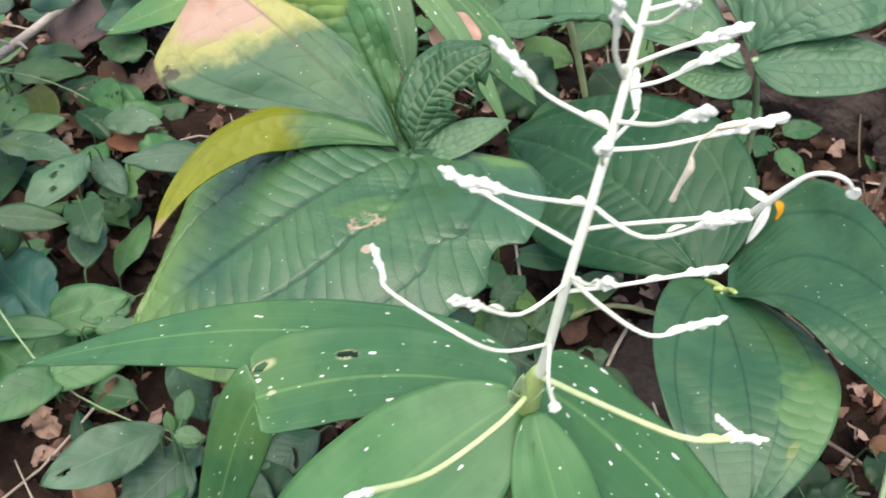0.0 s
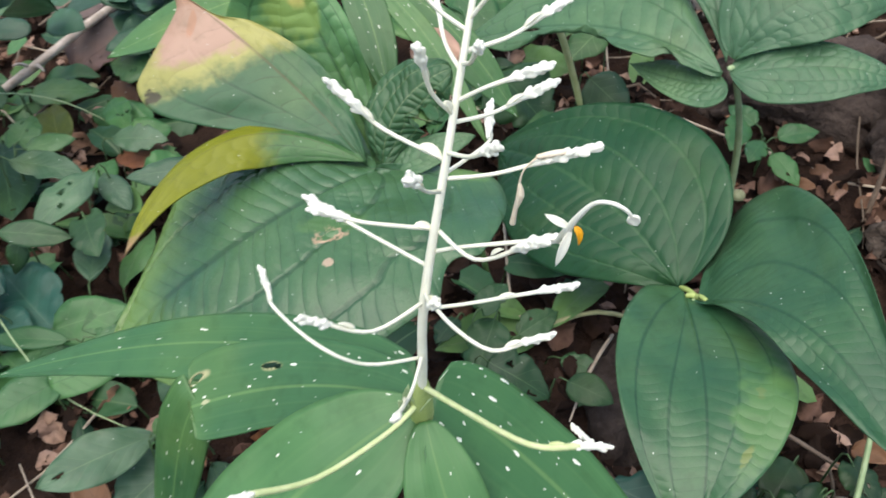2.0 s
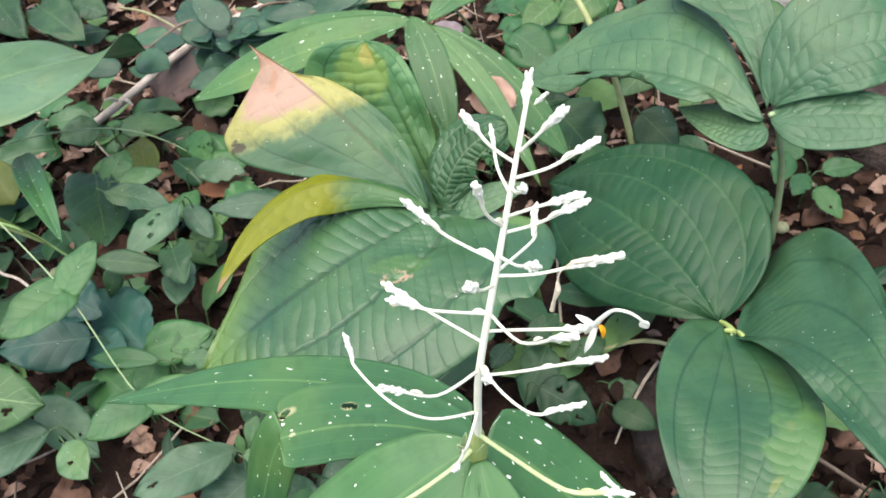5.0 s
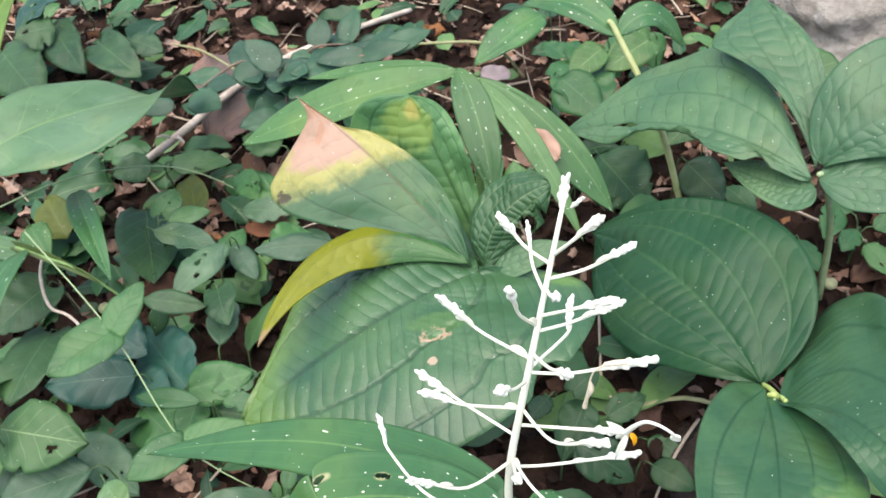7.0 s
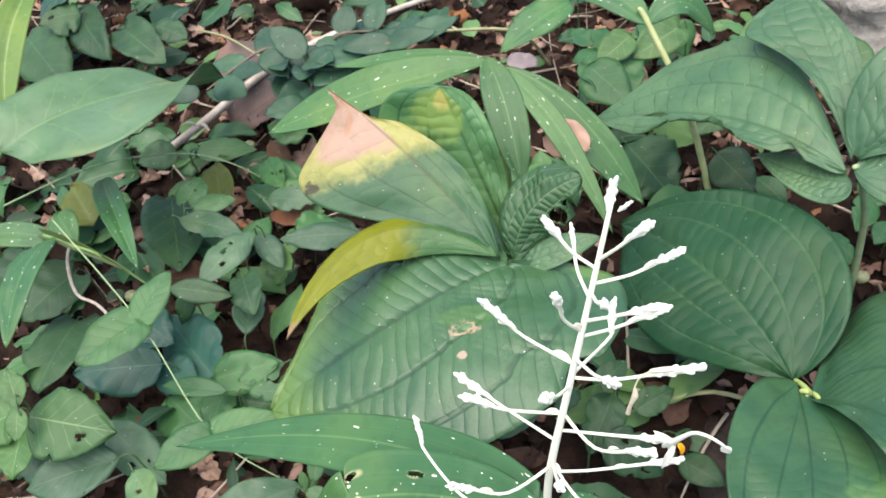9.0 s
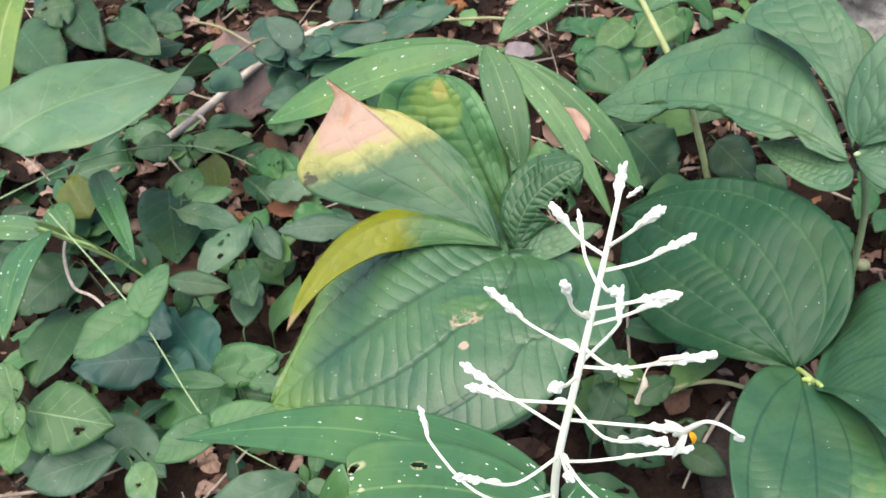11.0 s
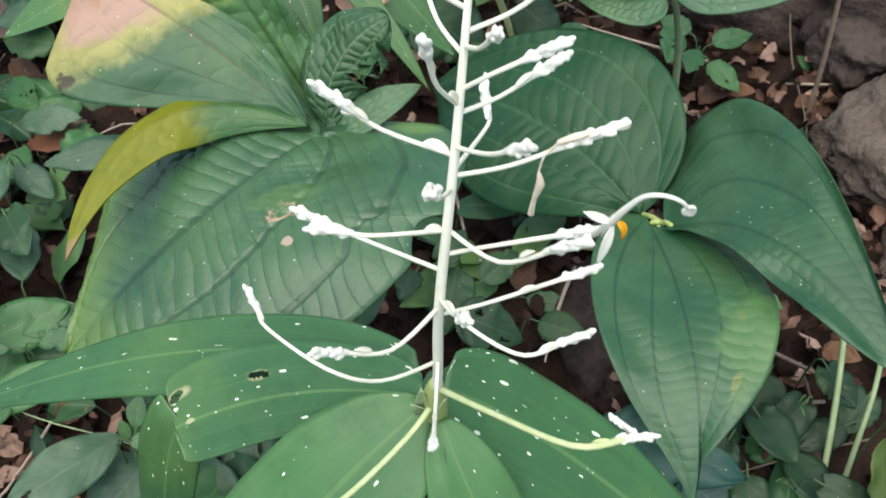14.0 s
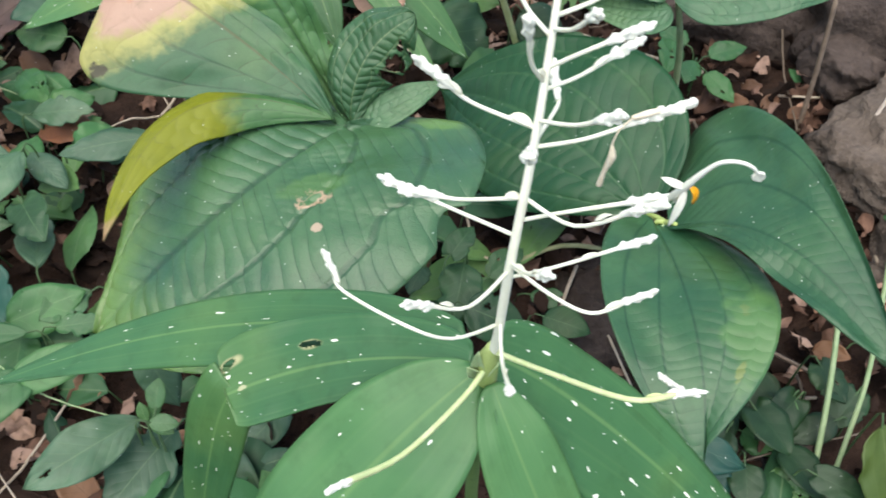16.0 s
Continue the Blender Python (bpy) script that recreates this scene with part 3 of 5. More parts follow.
def scatter(name, mat, n, seed, size, lift, label, category, dense=None, flat=0.5, shape=("ovate", "ellip"), ns=6, nu=4, crisp=0.0, clumps=None):
    """Uncountable small leaves over the ground, as one object. clumps: name, label and stretch of the plan whose leaves stand in single herbs."""
    herbs = {}
    rng = random.Random(seed)
    bm = bmesh.new()
    for k in range(n):
        x, y = rng.uniform(-0.85, 0.65), rng.uniform(0.06, 1.25)
        if dense and not dense(x, y, rng):
            continue
        z = ground_height(x, y) + rng.uniform(*lift)
        a, ln = rng.uniform(0, math.tau), rng.uniform(*size)
        d = Vector((math.cos(a), math.sin(a), rng.uniform(-0.25, 0.25)))
        up = Vector((rng.uniform(-flat, flat), rng.uniform(-flat, flat) - 0.15, 1))
        b = Vector((x, y, z))
        t = b + d * ln
        t.z = max(t.z, ground_height(t.x, t.y) + 0.002)
        w = ln * rng.uniform(0.2, 0.36)
        single = clumps and clumps[2][0] < x < clumps[2][1] and clumps[2][2] < y < clumps[2][3]
        blade = bmesh.new() if single else bm
        leaf_bm(b, (b + t) / 2 + up * ln * rng.uniform(-0.05, 0.3), t, up, w, w * rng.uniform(0.8, 1.2), rng.choice(shape), rng.uniform(-0.4, 0.5), rng.uniform(-0.4, 0.5),
                rng.uniform(-0.4, 0.5) * (1 + 2 * crisp), wave=0.15 + 0.35 * crisp, nib=0.7 * crisp, ns=ns, nu=nu, thick=0.0, seed=k, bm=blade)
        if single:
            herbs.setdefault((int(x / 0.075), int(y / 0.075)), []).append((b, d, blade))
    for leaves in herbs.values():
        root = leaves[0][0]
        h = thing(clumps[0], (root.x, root.y, ground_height(root.x, root.y)), clumps[1], "herb", "low herbs")
        for b, d, blade in leaves:
            part("leaf", blade, mat, h)
            foot = Vector((b.x - d.x * 0.006, b.y - d.y * 0.006, ground_height(b.x, b.y) - 0.004))
            part("stalk", tube_bm([b, b.lerp(foot, 0.4) + Vector((0, 0, 0.001)), foot], [0.0005, 0.0006, 0.0008], 5, steps=2), M_HERBSTEM, h)
    ob = part(name, bm, mat)
    return tagged(ob, label, category, kind="stuff")


scatter("leaf_litter", M_LITTER, 2000, 5, (0.014, 0.042), (0.0, 0.012), "brown and grey dead leaves covering the soil", "leaf litter", None, 0.7, ("ovate", "ellip", "lance"), 10, 6, 1.0)
scatter("leaf_crumbs", M_LITTER, 6500, 6, (0.006, 0.022), (0.003, 0.016), "crumbled dark brown leaf fragments on the soil", "leaf litter", None, 1.1, ("ovate", "lance", "cut_off"), 6, 4, 1.0)


def fill_density(x, y, rng):
    if x > 0.18 and y > 0.35:
        return rng.random() < 0.16
    if y > 0.62:
        return rng.random() < 0.55
    return rng.random() < (0.50 if x < -0.05 else 0.35)


scatter("ground_herbs", M_FILL, 1100, 11, (0.014, 0.036), (0.008, 0.035), "small green seedling leaves carpeting the litter", "ground plants", fill_density, 0.35, ("heart", "ovate", "ellip"))


def broad_density(x, y, rng):
    if x > 0.15 and y > 0.38:
        return False
    if y > 0.60:
        return rng.random() < 0.35
    if x > 0.12:
        return rng.random() < 0.25
    return rng.random() < (0.72 if x < -0.06 else 0.60)


scatter("shaded_ground_herbs", M_FILL, 1150, 17, (0.032, 0.062), (0.004, 0.030), "mid-sized dull green herb leaves overlapping near the ground", "ground plants", broad_density, 0.3, ("heart", "ovate", "ellip"), 12, 8, clumps=("low_herb", "low dull green herb with a few broad leaves on the litter", (-0.46, 0.20, 0.14, 0.62)))


scatter("dry_leaf_bits", M_TANBITS, 900, 8, (0.008, 0.024), (0.006, 0.018), "tan and pinkish dry leaf pieces on the litter", "leaf litter", lambda x, y, rng: y > 0.5 and (x < 0.0 or x > 0.2), 0.8, ("ovate", "lance", "cut_off"), 6, 4, 1.0)


def twig(points, radii, label, name="twig", mat=None, spurs=()):
    mid = points[0]
    h = thing(name, (mid[0], mid[1], mid[2]), label, "twig")
    part("stick", tube_bm(points, radii, 8), mat or M_TWIG, h)
    for a, b, r in spurs:
        part("side_twig", tube_bm([a, ((a[0] + b[0]) / 2, (a[1] + b[1]) / 2, (a[2] + b[2]) / 2 + 0.003), b], [r, r * 0.8, r * 0.4], 6), mat or M_TWIG, h)
    return h


def scatter_sticks():
    rng = random.Random(21)
    bm = bmesh.new()
    for k in range(290):
        x, y = rng.uniform(-0.8, 0.55), rng.uniform(0.1, 1.15) if k < 150 else rng.uniform(0.52, 0.95)
        a, ln = rng.uniform(0, math.tau), rng.uniform(0.03, 0.14)
        p = [Vector((x + math.cos(a) * ln * s, y + math.sin(a) * ln * s + rng.uniform(-0.006, 0.006), 0)) for s in (0, 0.35, 0.7, 1)]
        for q in p:
            q.z = ground_height(q.x, q.y) + rng.uniform(0.006, 0.022)
        r = rng.uniform(0.0005, 0.0014)
        tube_bm(p, [r, r, r * 0.8, r * 0.5], 5, bm, steps=2)
    tagged(part("dry_sticks", bm, M_STICKS), "thin dry stalks and sticks lying on the litter", "sticks", kind="stuff")


M_STICKS = plain_material("dry_sticks", (0.13, 0.10, 0.075), (0.42, 0.35, 0.27), 60, 0.8, 0.4, island=0.9)
scatter_sticks()


def stone(name, at, size, seed, mat, label, turn=0.0):
    bm = bmesh.new()
    bmesh.ops.create_icosphere(bm, subdivisions=5, radius=1.0)
    rot = Matrix.Rotation(turn, 3, "Z")
    for v in bm.verts:
        p = v.co.copy()
        cut = max(abs(p.x), abs(p.y), abs(p.z))
        p = p.lerp(p / cut, 0.45)
        n = noise.fractal(p * 1.2 + Vector((seed, 0, 0)), 1.0, 2.0, 5) * 0.28 + 0.06 * noise.noise(p * 6 + Vector((0, seed, 0)))
        p = p * (1 + n)
        v.co = rot @ Vector((p.x * size[0], p.y * size[1], p.z * size[2])) + Vector(at)
    ob = part(name, bm, mat)
    return tagged(ob, label, "stone")


stone("stone", (0.255, 0.845, 0.0), (0.085, 0.085, 0.06), 1, M_ROCK, "pale grey weathered boulder beside leafy herbs", 0.3)
stone("stone", (0.40, 0.60, -0.02), (0.10, 0.07, 0.07), 4, M_DARKROCK, "dark brown stone on a shaded bank", 0.7)
stone("stone", (0.285, 0.63, -0.03), (0.09, 0.05, 0.045), 8, M_DARKROCK, "dark stone under overhanging leaves, deep shade put into its colour", -0.2)
stone("stone", (0.385, 0.475, -0.02), (0.035, 0.03, 0.030), 12, M_DARKROCK, "small dull stone on the bank", 0.9)
stone("stone", (0.335, 0.53, 0.0), (0.025, 0.03, 0.020), 15, M_DARKROCK, "small dark stone on the bank", 0.2)
stone("stone", (0.344, 0.440, -0.010), (0.055, 0.050, 0.032), 22, M_BANKROCK, "weathered brown-grey stone in the bank", 0.5)
stone("stone", (0.354, 0.371, -0.022), (0.050, 0.040, 0.030), 27, M_BANKROCK, "low brown-grey stone behind broad leaves", 1.1)
stone("stone", (0.13, 0.33, -0.05), (0.045, 0.05, 0.035), 6, M_DARKROCK, "brown-grey stone half buried in litter", 0.4)
stone("stone", (0.155, 0.21, -0.05), (0.06, 0.045, 0.03), 9, M_DARKROCK, "brown-grey stone under drooping leaves", 0.1)


# ---- flowering ginger in front ----
def stem_bm(points, radii, sides=10):
    return tube_bm(points, radii, sides)


RACHIS = [(0.0275, 0.1380, 0.2320), (0.0295, 0.1335, 0.2580), (0.0312, 0.1330, 0.2847), (0.0365, 0.1430, 0.3200), (0.0424, 0.1617, 0.3563)]


def on_rachis(z):
    for (x0, y0, z0), (x1, y1, z1) in zip(RACHIS, RACHIS[1:]):
        if z <= z1:
            f = (z - z0) / (z1 - z0)
            return Vector((x0 + (x1 - x0) * f, y0 + (y1 - y0) * f, z))
    return Vector(RACHIS[-1])


ginger = thing("flowering_ginger", (0.030, 0.200, -0.035), "wild ginger with a white branched flower head over spotted green leaves", "flowering plant")
part("stem", stem_bm([(0.030, 0.200, -0.04), (0.028, 0.175, 0.08), (0.027, 0.150, 0.19), (0.0275, 0.1380, 0.2330)], [0.0030, 0.0028, 0.0024, 0.0021]), M_STEM, ginger)
part("sheath", stem_bm([(0.0265, 0.1430, 0.214), (0.0272, 0.1390, 0.228), (0.0280, 0.1366, 0.242), (0.0288, 0.135, 0.251)], [0.0028, 0.0036, 0.0030, 0.0016]), M_YSTEM, ginger, "yellow-green leaf sheath")
head = part("flower_head_axis", stem_bm(RACHIS, [0.0013, 0.0012, 0.00112, 0.0009, 0.00055], 12), M_CREAM, ginger, "creamy white upright flower axis")


def bud_bm(at, way, length, width, seed):
    """A tight spray of small blunt buds round the end of a branch."""
    rng = random.Random(seed)
    at, way = Vector(at), Vector(way).normalized()
    x = way.orthogonal().normalized()
    y = way.cross(x)
    length, width = length * 1.15, width * 0.80
    start, end = at - way * length * 0.55, at + way * length * 0.38
    bm = tube_bm([start, start.lerp(end, 0.3), start.lerp(end, 0.7), end], [width * 0.26, width * 0.44, width * 0.44, width * 0.30], 9, steps=3)
    n = 8 + int(length * 450)
    for k in range(n):
        f = 0.12 + 0.88 * k / (n - 1)
        a = k * 2.4 + rng.uniform(-0.5, 0.5)
        out = x * math.cos(a) + y * math.sin(a)
        lean = rng.uniform(0.22, 0.55) * (1.25 - f * 0.6)
        d = (way + out * lean).normalized()
        ln = width * rng.uniform(0.55, 1.05)
        r = width * rng.uniform(0.23, 0.34)
        foot = start.lerp(end, f * 0.88) + out * width * 0.16
        bend = way * ln * 0.12
        tube_bm([foot, foot + d * ln * 0.35 + bend * 0.3, foot + d * ln * 0.75 + bend, foot + d * ln + bend * 1.6], [r * 0.7, r, r * 1.05, r * 0.5], 7, bm, steps=2)
    return bm


def branch(z, bends, tip, seed, bud=0.008, width=0.0027, r=0.00044, mat=None, bud_mat=None, bract=0.0):
    """A side branch of the flower head with its buds at the end."""
    a, tip = on_rachis(z), Vector(tip)
    pts = [a] + [Vector(b) for b in bends]
    if not bends:
        pts.append((a + tip) / 2 + Vector((0, 0, -0.0016)))
    way = (tip - pts[-1]).normalized()
    neck = tip - way * bud * 0.5
    ob = part("branch", tube_bm(pts + [neck], [r * 1.15] + [r] * (len(pts) - 1) + [r * 1.2], 8), mat or M_CREAM, ginger)
    part("bud", bud_bm(tip - way * bud * 0.2, way, bud, width, seed), bud_mat or M_WHITE, ob, fuse=0.00016)
    if (tip - a).length > 0.017 and seed % 3:
        k = pts[-1].lerp(neck, 0.35)
        d = (neck - k).normalized()
        part("bract", leaf_bm(k, k + d * 0.002 + Vector((0, 0, 0.0010)), k + d * 0.0042 + Vector((0, -0.0004, 0.0012)), (0, -0.5, 1), 0.0006, 0.0006, "ellip", 0.6, 0.6, ns=6, nu=4, thick=0.0002), mat or M_CREAM, ob)
    if bract:
        d = (pts[1] - a).normalized()
        part("bract", leaf_bm(a + d * 0.0008, a + d * bract * 0.6 + Vector((0, 0, bract * 0.25)), a + d * bract + Vector((0, 0, bract * 0.1)), (0, -0.5, 1), bract * 0.2, bract * 0.2, "ellip", 0.5, 0.5, ns=6, nu=4, thick=0.0002), M_CREAM, ob)
    return ob


branch(0.3180, [(0.0235, 0.1455, 0.3228)], (0.0144, 0.1471, 0.3314), 1, 0.0095, bract=0.006)
branch(0.2933, [(0.0175, 0.1405, 0.2985)], (0.0063, 0.1454, 0.3015), 2, 0.0085)
branch(0.3025, [(0.0205, 0.1330, 0.3085)], (0.0110, 0.1335, 0.3110), 3, 0.0075, bract=0.005)
branch(0.2632, [(0.0180, 0.1250, 0.2705), (0.0077, 0.1244, 0.2775), (-0.0072, 0.1405, 0.2700)], (-0.0104, 0.1462, 0.2756), 4, 0.0075, 0.0022)
branch(0.2845, [(0.0215, 0.1220, 0.2868)], (0.0094, 0.1165, 0.2963), 5, 0.0075, 0.0024)
branch(0.3140, [(0.0460, 0.1400, 0.3170)], (0.0640, 0.1417, 0.3228), 6, 0.0135, bud_mat=M_WHITE)
branch(0.2862, [(0.0385, 0.1240, 0.2875), (0.0470, 0.1190, 0.2865)], (0.0581, 0.1193, 0.2918), 7, 0.0078, 0.0022, bract=0.005)
branch(0.2818, [(0.0410, 0.1335, 0.2840)], (0.0633, 0.1403, 0.2838), 8, 0.0090, 0.0026)
flower_stalk = branch(0.2971, [(0.0415, 0.1330, 0.3030)], (0.0590, 0.1290, 0.3105), 9, 0.0080, 0.0026)
branch(0.3028, [(0.0430, 0.1280, 0.3045)], (0.0556, 0.1200, 0.3185), 10, 0.0100, 0.0027)
branch(0.2487, [(0.0400, 0.1240, 0.2560), (0.0560, 0.1095, 0.2662)], (0.0712, 0.1110, 0.2650), 11, 0.0085, 0.0024, 0.0007, M_GREENISH)
part("bud", bud_bm((0.0676, 0.1160, 0.2615), (-0.5, 0.5, 0.0), 0.007, 0.002, 41), M_WHITE, ginger, fuse=0.00016)
branch(0.2409, [(0.0205, 0.1280, 0.2375), (0.0050, 0.1120, 0.2400)], (-0.0103, 0.0989, 0.2518), 12, 0.0085, 0.0024, 0.00075, M_GREENISH)
branch(0.2649, [(0.0290, 0.1200, 0.2680)], (0.0286, 0.1033, 0.2827), 13, 0.0060, 0.0022)
branch(0.3113, [], (0.0318, 0.1238, 0.3292), 14, 0.0055, 0.0032)
branch(0.3197, [], (0.0469, 0.1250, 0.3364), 15, 0.0090, 0.0027)
branch(0.3150, [(0.0436, 0.1600, 0.3083)], (0.0435, 0.1676, 0.3116), 16, 0.0085, 0.0025)
branch(0.3252, [(0.0450, 0.1500, 0.3245)], (0.0561, 0.1529, 0.3298), 17, 0.0075, 0.0025)
branch(0.3289, [(0.0440, 0.1450, 0.3345)], (0.0546, 0.1455, 0.3390), 18, 0.0085, 0.0026)
branch(0.3265, [(0.0340, 0.1420, 0.3350)], (0.0324, 0.1389, 0.3463), 19, 0.0055, 0.0026, bract=0.005)
branch(0.3411, [(0.0340, 0.1545, 0.3455)], (0.0280, 0.1567, 0.3523), 20, 0.0062, 0.0024)
branch(0.3343, [(0.0350, 0.1580, 0.3355)], (0.0324, 0.1684, 0.3384), 21, 0.0060, 0.0018)
branch(0.3431, [(0.0445, 0.1520, 0.3505)], (0.0506, 0.1513, 0.3588), 22, 0.0065, 0.0026)
branch(0.3377, [(0.0480, 0.1540, 0.3400)], (0.0582, 0.1562, 0.3466), 23, 0.0070, 0.0023)
branch(0.3356, [], (0.0434, 0.1357, 0.3499), 24, 0.0050, 0.0024)
branch(0.2866, [], (0.0360, 0.1164, 0.3038), 25, 0.0065, 0.0028)
part("bud", bud_bm((0.0420, 0.1630, 0.3570), (0.1, 0.35, 1), 0.0070, 0.0026, 26), M_WHITE, ginger, fuse=0.00016)
part("bud", bud_bm((0.0455, 0.1612, 0.3552), (0.6, 0.0, 0.7), 0.0040, 0.0014, 27), M_WHITE, ginger, fuse=0.00016)

# the one open flower: long arched filament, reflexed petals, orange lip
flower = part("flower", tube_bm([(0.0590, 0.1255, 0.3135), (0.0606, 0.1225, 0.3200), (0.0622, 0.1210, 0.3248), (0.0645, 0.1195, 0.3295), (0.0672, 0.1180, 0.3312), (0.0697, 0.1172, 0.3305), (0.0714, 0.1176, 0.3280)],
                                [0.00055, 0.0008, 0.0006, 0.00042, 0.00038, 0.00035, 0.00035], 8), M_WHITE, ginger, "open white flower with arching filament")
part("anther", leaf_bm((0.0708, 0.1174, 0.3290), (0.0714, 0.1176, 0.3280), (0.0722, 0.1176, 0.3266), (-0.3, -0.8, 0.4), 0.0012, 0.0012, "ovate", 0.2, 0.2, ns=8, nu=6, thick=0.0005), M_WHITE, flower)
for tip, w in (((0.0562, 0.1230, 0.3230), 0.0008), ((0.0588, 0.1200, 0.3125), 0.0009), ((0.0600, 0.1240, 0.3145), 0.0008)):
    b = Vector((0.0612, 0.1222, 0.3205))
    t = Vector(tip)
    part("petal", leaf_bm(b, (b + t) / 2 + Vector((0, -0.0008, 0.0008)), t, (0.2, -0.9, 0.5), w, w, "ellip", 0.25, 0.25, ns=8, nu=6, thick=0.0003), M_WHITE, flower)
part("lip", leaf_bm((0.0616, 0.1216, 0.3215), (0.0632, 0.1210, 0.3208), (0.0627, 0.1212, 0.3172), (0.6, -0.8, 0.2), 0.0007, 0.0007, "ovate", 0.3, 0.3, ns=8, nu=6, thick=0.0004), M_ORANGE, flower, "orange lip petal")

dry = part("withered_flower", tube_bm([(0.0545, 0.1405, 0.3215), (0.0520, 0.1400, 0.3185), (0.0512, 0.1398, 0.3150)], [0.0002, 0.0002, 0.00025], 6), M_FADED, ginger, "withered tan flower hanging by a thread")
part("shrivelled_petal", tube_bm([(0.0512, 0.1398, 0.3150), (0.0515, 0.1396, 0.3120), (0.0506, 0.1400, 0.3075), (0.0501, 0.1403, 0.3030)], [0.0003, 0.0009, 0.0005, 0.0007], 7), M_FADED, dry)
part("shrivelled_petal", tube_bm([(0.0545, 0.1405, 0.3215), (0.0575, 0.1408, 0.3222), (0.0600, 0.1412, 0.3225)], [0.0005, 0.00075, 0.0006], 7), M_FADED, dry)

for tip, w in (((0.0222, 0.1345, 0.2425), 0.0022), ((0.0252, 0.1350, 0.2490), 0.0024), ((0.0310, 0.1345, 0.2440), 0.0020)):
    part("bract", leaf_bm((0.0272, 0.1395, 0.2300), (0.0245, 0.1350, 0.2390), tip, (-0.2, -0.8, 0.5), w, w, "ellip", 0.5, 0.5, ns=10, nu=6, thick=0.0004), M_PALESTEM, ginger, "pale green bract at the node")

# ginger leaves round the node
def ginger_leaf(plant, base, mid, tip, up, wl=0.0, wr=0.0, mat=None, label="", **more):
    count[0] += 1
    args = dict(fold_l=0.14, fold_r=0.14, curl=-0.10, wave=0.05, ns=44, nu=20, thick=0.0005, seed=count[0])
    args.update(more)
    return part("leaf", leaf_bm(base, mid, tip, up, wl, wr, args.pop("shape", "lance"), **args), mat or M_GINGER, plant, label)


ginger_leaf(ginger, (0.022, 0.152, 0.224), (-0.045, 0.203, 0.193), (-0.152, 0.193, 0.152), (-0.1, -0.25, 1), 0.016, 0.012, shape="strap")
ginger_leaf(ginger, (0.024, 0.143, 0.231), (-0.014, 0.162, 0.214), (-0.0515, 0.1580, 0.1950), (0.0, -0.40, 1), 0.0125, 0.017, M_GINGER_CHEWED, shape="cut_off", holes=[(0.580, 0.40, 0.05), (0.597, 0.42, 0.065), (0.614, 0.43, 0.07), (0.631, 0.43, 0.065), (0.648, 0.44, 0.045), (0.96, 0.55, 0.10)], ns=110, nu=60, fold_l=0.05, fold_r=0.05, label="chewed leaf with a ragged hole")
ginger_leaf(ginger, (-0.0490, 0.1590, 0.1962), (-0.0580, 0.1560, 0.1900), (-0.0790, 0.1460, 0.1000), (-0.30, -0.65, 0.7), 0.0115, 0.0115, shape="flap", label="drooping broken half of a leaf")
ginger_leaf(ginger, (0.0255, 0.1400, 0.2315), (-0.006, 0.120, 0.224), (-0.0640, 0.0880, 0.1500), (-0.15, -0.3, 1), 0.025, 0.021, M_GINGER_PLAIN, label="broad smooth leaf", shape="spear")
ginger_leaf(ginger, (0.0290, 0.1350, 0.2325), (0.036, 0.113, 0.2230), (0.0580, 0.0860, 0.1640), (0.1, -0.4, 1), 0.012, 0.012, M_GINGER_PLAIN, shape="spear")
ginger_leaf(ginger, (0.0300, 0.1440, 0.2320), (0.062, 0.143, 0.211), (0.1360, 0.0930, 0.1380), (0.25, -0.25, 1), 0.016, 0.025, M_GINGER_DOTTED, shape="strap")


# ---- broad three-parted leaves ----
def broad_leaf(plant, base, mid, tip, up, wl=0.0, wr=0.0, mat=None, label="", **more):
    count[0] += 1
    args = dict(fold_l=0.05, fold_r=0.08, curl=-0.12, wave=0.05, quilt=0.00032, quilt_n=20, ns=130, nu=44, thick=0.0006, seed=count[0])
    args.update(more)
    return part("leaflet", leaf_bm(base, mid, tip, up, wl, wr, args.pop("shape", "broad"), **args), mat or M_BROAD, plant, label)


plant_a = thing("broad_leaved_climber", (0.02, 0.40, -0.035), "climber with large quilted leaves, one yellowing and one brown-tipped", "climber")
part("stem", tube_bm([(0.03, 0.42, -0.04), (0.02, 0.39, 0.05), (-0.01, 0.355, 0.115), (-0.021, 0.340, 0.133)], [0.0022, 0.0020, 0.0018, 0.0016]), M_STEM, plant_a)
broad_leaf(plant_a, (-0.0224, 0.3352, 0.1419), (-0.0723, 0.2897, 0.1539), (-0.1375, 0.2479, 0.1033), (0.17, 0.17, 1.01), mat=M_BROAD_MAIN, label="large green leaflet with a brown feeding scar",
           shape=(-0.905, 0.368, 0.780, 1.149), shape_r=(-0.300, 0.600, 0.475, 1.030), quilt_n=19, nib=0.12, jag=0.55, fold_r=0.0, quilt=0.00055)
broad_leaf(plant_a, (-0.0280, 0.3364, 0.1457), (-0.1100, 0.3680, 0.1690), (-0.1205, 0.2588, 0.1545), (-0.14, -0.16, 0.84), mat=M_BROAD_YELLOW, label="leaflet turned bright yellow-green",
           shape=(0.420, 0.247, 0.603, 0.124), shape_r=(0.077, 0.141, 0.694, 0.165), fold_l=-0.3, fold_r=-0.3, quilt=0.00012, quilt_n=11)
